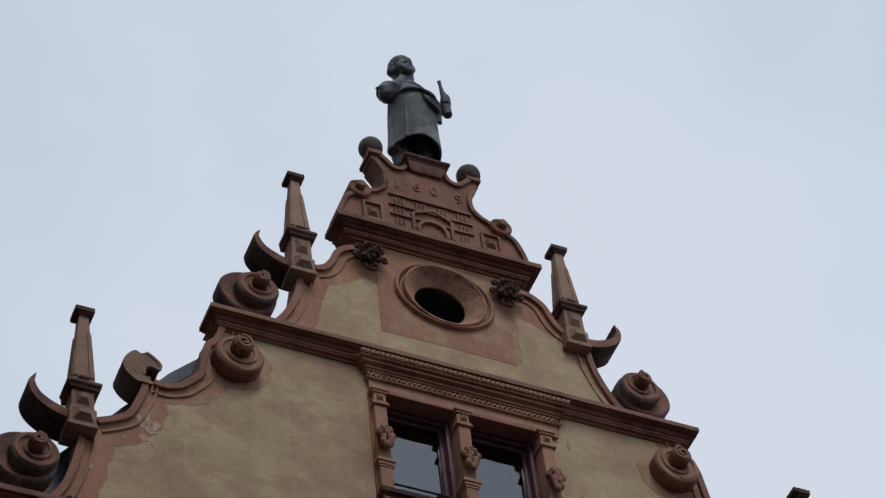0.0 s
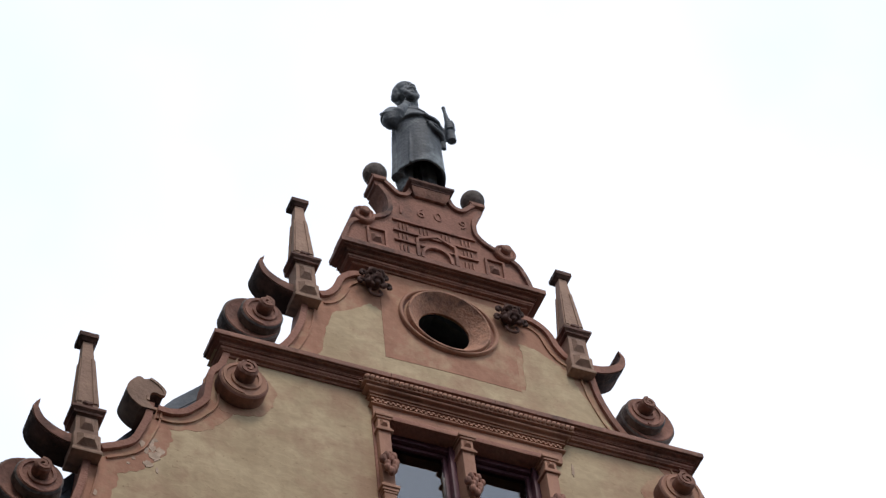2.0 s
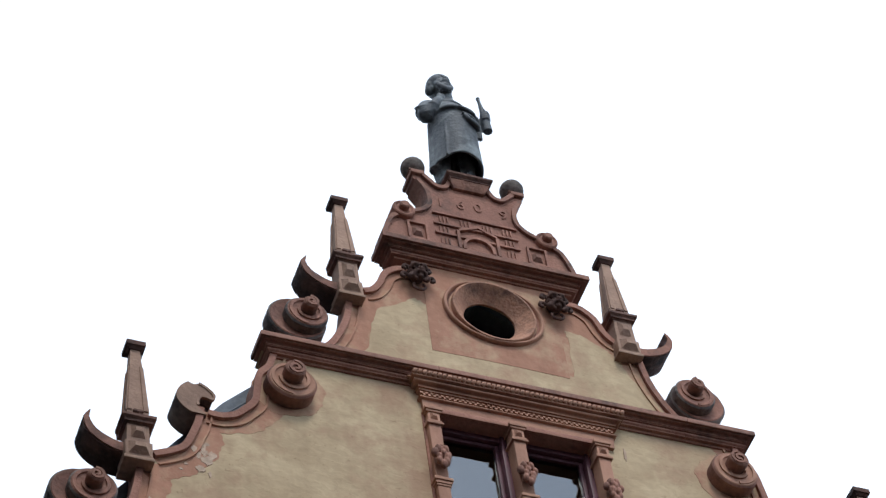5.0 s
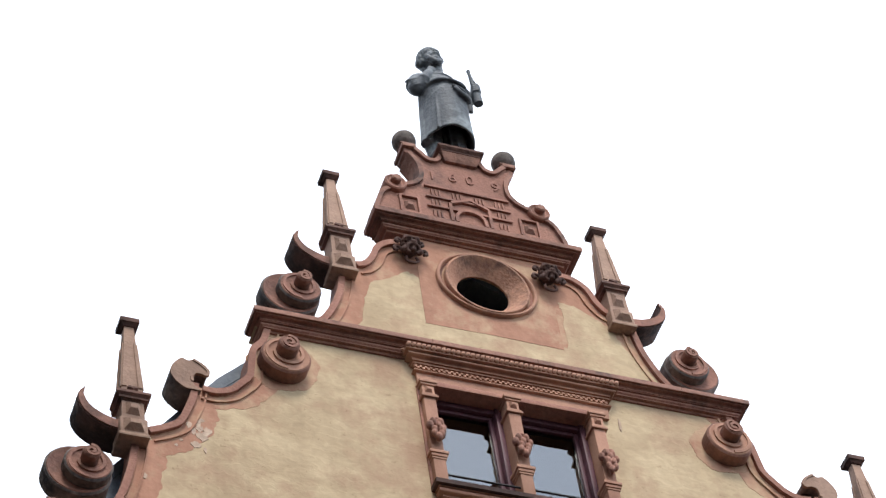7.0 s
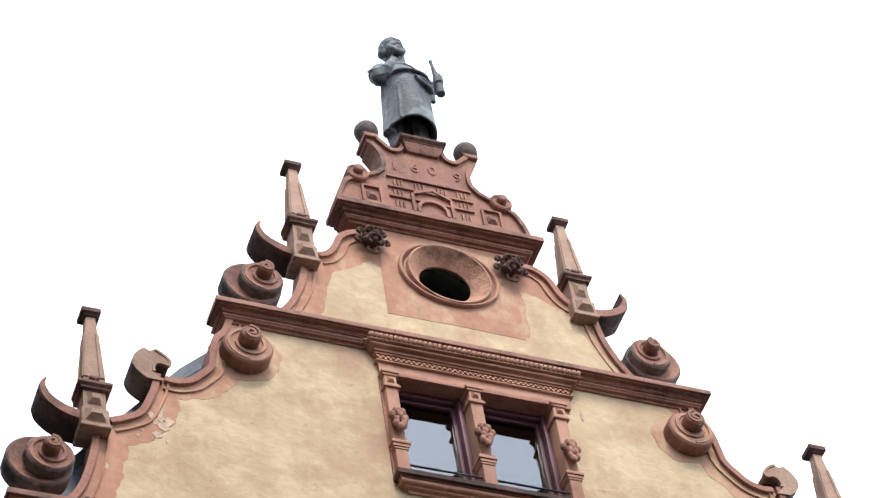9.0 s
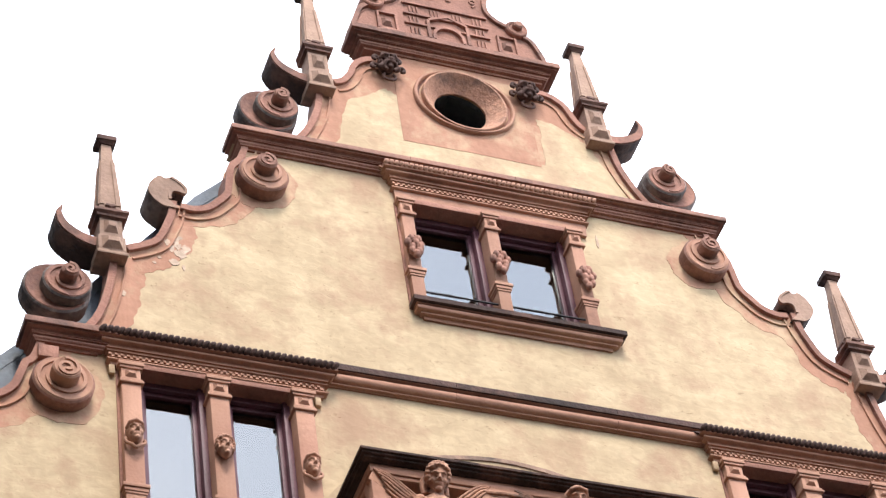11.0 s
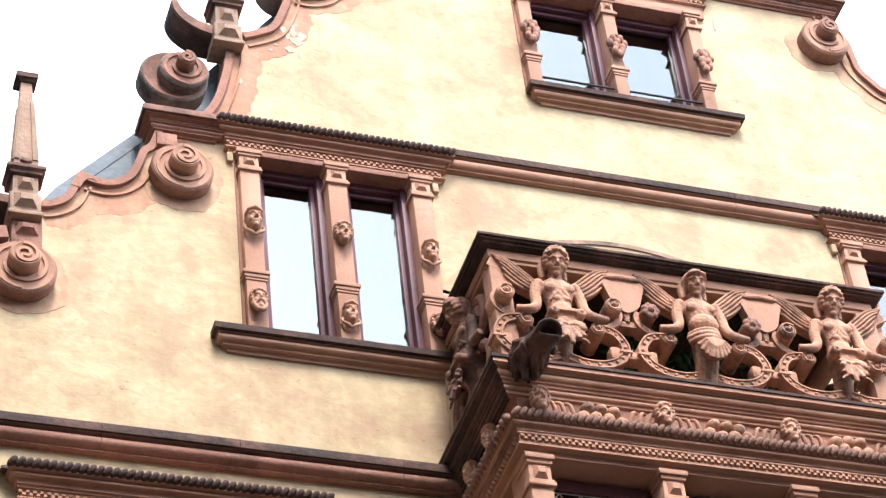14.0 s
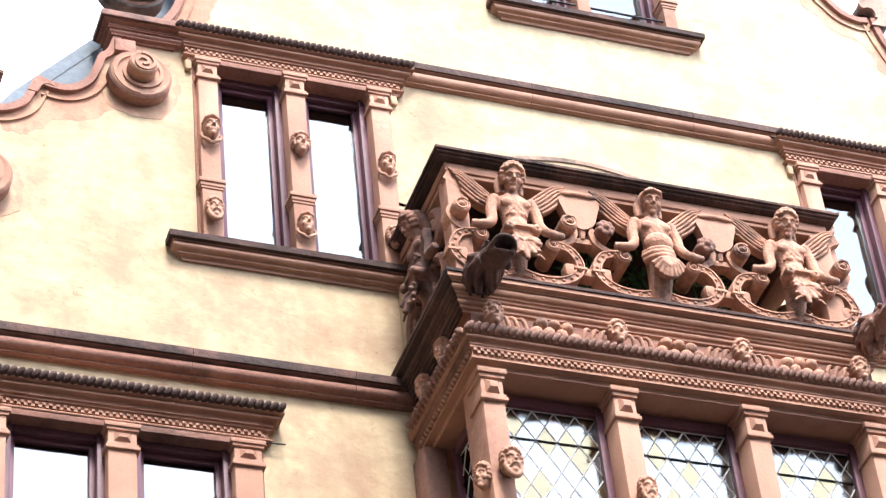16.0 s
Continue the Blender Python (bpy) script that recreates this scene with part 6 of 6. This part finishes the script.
# beast-headed spouts that jut out from the corners of the balcony floor, jaws open
for e in (-1, 1):
    bm = B()
    # neck and head: one hollow body that ends in a wide open mouth
    path = smooth_line([(0.0, 0.12, 0.125), (0.0, 0.02, 0.130), (0.012, -0.09, 0.128), (0.030, -0.20, 0.122), (0.048, -0.30, 0.115), (0.058, -0.38, 0.112)], 4)
    n = len(path)
    body = [(Vector(q), 0.070 + 0.032 * math.sin(math.pi * i / (n - 1)) + 0.012 * i / (n - 1), 0.066 + 0.030 * math.sin(math.pi * i / (n - 1)) - 0.014 * i / (n - 1), 0.0) for i, q in enumerate(path)]
    lip = Vector(path[-1])
    body += [(lip + Vector((0, -0.012, 0.0)), 0.072, 0.046, 0.03), (lip + Vector((0, 0.0, 0.0)), 0.058, 0.034, 0.03), (lip + Vector((0, 0.06, -0.01)), 0.062, 0.036, 0.02), (lip + Vector((-0.01, 0.14, -0.03)), 0.045, 0.030, 0.0)]
    rg = []
    for c, rx, rz, jut in body:
        row = []
        for i in range(24):
            a = 2 * math.pi * i / 24
            # the upper lip juts out over the lower one
            row.append(bm.verts.new((c.x + rx * math.cos(a), c.y - jut * math.sin(a), c.z + rz * math.sin(a))))
        rg.append(row)
    for a, b in zip(rg, rg[1:]):
        for i in range(24):
            j = (i + 1) % 24
            bm.faces.new((a[i], a[j], b[j], b[i]))
    bm.faces.new(rg[0])
    bm.faces.new(rg[-1])
    for q in (-1, 1):
        tube(bm, smooth_line([(0.05 + q * 0.086, -0.31, 0.090), (0.058 + q * 0.078, -0.38, 0.112), (0.058 + q * 0.05, -0.42, 0.142), (0.058, -0.435, 0.152)], 4), 0.016, 7)
        tube(bm, smooth_line([(0.05 + q * 0.086, -0.31, 0.090), (0.058 + q * 0.063, -0.365, 0.078), (0.058, -0.375, 0.072)], 4), 0.012, 7)
        ball(bm, 0.048 + q * 0.072, -0.28, 0.160, 0.030, 0.032, 0.028)
        tube(bm, [(0.045 + q * 0.03, -0.27, 0.192), (0.045 + q * 0.070, -0.31, 0.185), (0.05 + q * 0.090, -0.35, 0.148)], 0.016, 7)
        tube(bm, smooth_line([(0.035 + q * 0.085, -0.23, 0.125), (0.035 + q * 0.112, -0.25, 0.085), (0.035 + q * 0.09, -0.23, 0.05)], 3), lambda u: 0.022 - 0.008 * u, 8)
        tube(bm, [(0.035 + q * 0.08, -0.20, 0.16), (0.03 + q * 0.12, -0.16, 0.175), (0.03 + q * 0.115, -0.10, 0.15)], lambda u: 0.030 - 0.012 * u, 8)
    rs = random.Random(8 + e)
    for k in range(90):
        # shaggy locks along the neck
        u, a = rs.random(), rs.uniform(0.35 * math.pi, 1.95 * math.pi)
        r = 0.072 + 0.026 * math.sin(3.0 * u)
        x, y, z = 0.03 * u, 0.0 - 0.22 * u, 0.130 - 0.008 * u
        tube(bm, [(x + r * 0.95 * math.cos(a), y - 0.02, z + r * 0.95 * math.sin(a)), (x + r * 1.20 * math.cos(a), y + 0.015, z - 0.012 + r * 1.20 * math.sin(a)), (x + r * 1.16 * math.cos(a + 0.2), y + 0.055, z - 0.035 + r * 1.16 * math.sin(a + 0.2))], lambda v: 0.021 - 0.011 * v, 6)
    # stub of a leg that rests on the moulding
    tube(bm, smooth_line([(-0.01, -0.08, 0.07), (-0.02, -0.095, 0.01), (-0.02, -0.08, -0.06)], 4), lambda u: 0.040 - 0.018 * u, 8)
    ob = carved(part("spout_beast", bm, GRIME_SHADE if e < 0 else BROWN, smooth=60), 0.006, 0)
    ob.location = (-1.575 if e < 0 else 1.02, -1.03, 11.70)
    ob.scale = (0.92, 0.95, 0.92)
    tagged(ob, "weathered stone beast-headed water spout with open jaws", "spout", "spouts of the balcony")

# wide arched door head on the wall behind the balcony
arch = root("door_1", -0.25, 0, 11.845, "wide arched plaster door head with a dark weathered hood behind the balcony", "door", kind="structure")
line = pts2(smooth_line([(-1.40, 1.442), (-1.18, 1.727), (-0.75, 1.976), (0.0, 2.109), (0.70, 1.958), (1.15, 1.638), (1.36, 1.380)], 8))
part("door_surround", ribbon(B(), [(-1.42, 0.0)] + line + [(1.36, 0.0)], 0.0, 0.22, -0.05, 0.0), PLASTER, arch)
part("hood", ribbon(B(), line[9:-9], 0.035, 0.0, -0.06, 0.0), TAN, arch, "dark weathered hood mould")


def pot_plant(x, y, r, seed):
    """A leafy plant in a clay pot on the balcony floor."""
    p = root("potted_plant", x, y, 11.845, "green leafy plant in a clay pot on the balcony floor", "plant", "plants on the balcony")
    bm = B()
    rg = []
    for z, q in ((0.0, 0.08), (0.17, 0.11), (0.17, 0.122), (0.21, 0.122), (0.21, 0.105), (0.18, 0.10)):
        rg.append([bm.verts.new((q * math.cos(2 * math.pi * i / 20), q * math.sin(2 * math.pi * i / 20), z)) for i in range(20)])
    for a, b in zip(rg, rg[1:]):
        for i in range(20):
            bm.faces.new((a[i], a[(i + 1) % 20], b[(i + 1) % 20], b[i]))
    bm.faces.new(rg[0])
    bm.faces.new(rg[-1])
    part("pot", bm, CLAY, p)
    rn = random.Random(seed)
    bm = B()
    for k in range(120):
        a, u = rn.uniform(0, 2 * math.pi), rn.uniform(0.15, 1.0)
        c = Vector((r * u * math.cos(a), r * u * math.sin(a), 0.22 + rn.uniform(0.0, 0.62) * (1.15 - 0.5 * u)))
        d = Vector((math.cos(a), math.sin(a), rn.uniform(-0.2, 0.7))).normalized() * rn.uniform(0.06, 0.11)
        w = d.cross(Vector((0, 0, 1))).normalized() * 0.02
        n = w.cross(d).normalized() * 0.012
        v = [bm.verts.new(q) for q in (c, c + d * 0.45 + w + n, c + d, c + d * 0.45 - w + n)]
        bm.faces.new(v)
        bm.faces.new([bm.verts.new(q) for q in (c - n * 0.1, c + d * 0.45 - w + n * 0.9, c + d - n * 0.1, c + d * 0.45 + w + n * 0.9)])
    part("foliage", bm, LEAF, p, smooth=0)["kind"] = "stuff"
    part("stem", tube(B(), [(0, 0, 0.17), (0.01, 0, 0.40), (0.0, 0.01, 0.66)], lambda u: 0.014 - 0.008 * u, 6), LEAF, p)


pot_plant(-0.62, -0.66, 0.17, 1)
pot_plant(-0.22, -0.62, 0.18, 2)
pot_plant(0.12, -0.64, 0.18, 4)

pin = root("iron_pin", -2.56, 0, 11.169, "thin rusty iron pin in the plaster beside the window", "pin")
part("rod", tube(B(), [(-0.05, -0.045, 0.0), (0.06, -0.05, 0.004)], 0.005, 6), IRON, pin)
part("plug", tube(B(), [(-0.05, 0.0, 0.0), (-0.05, -0.05, 0.0)], 0.006, 6), IRON, pin)
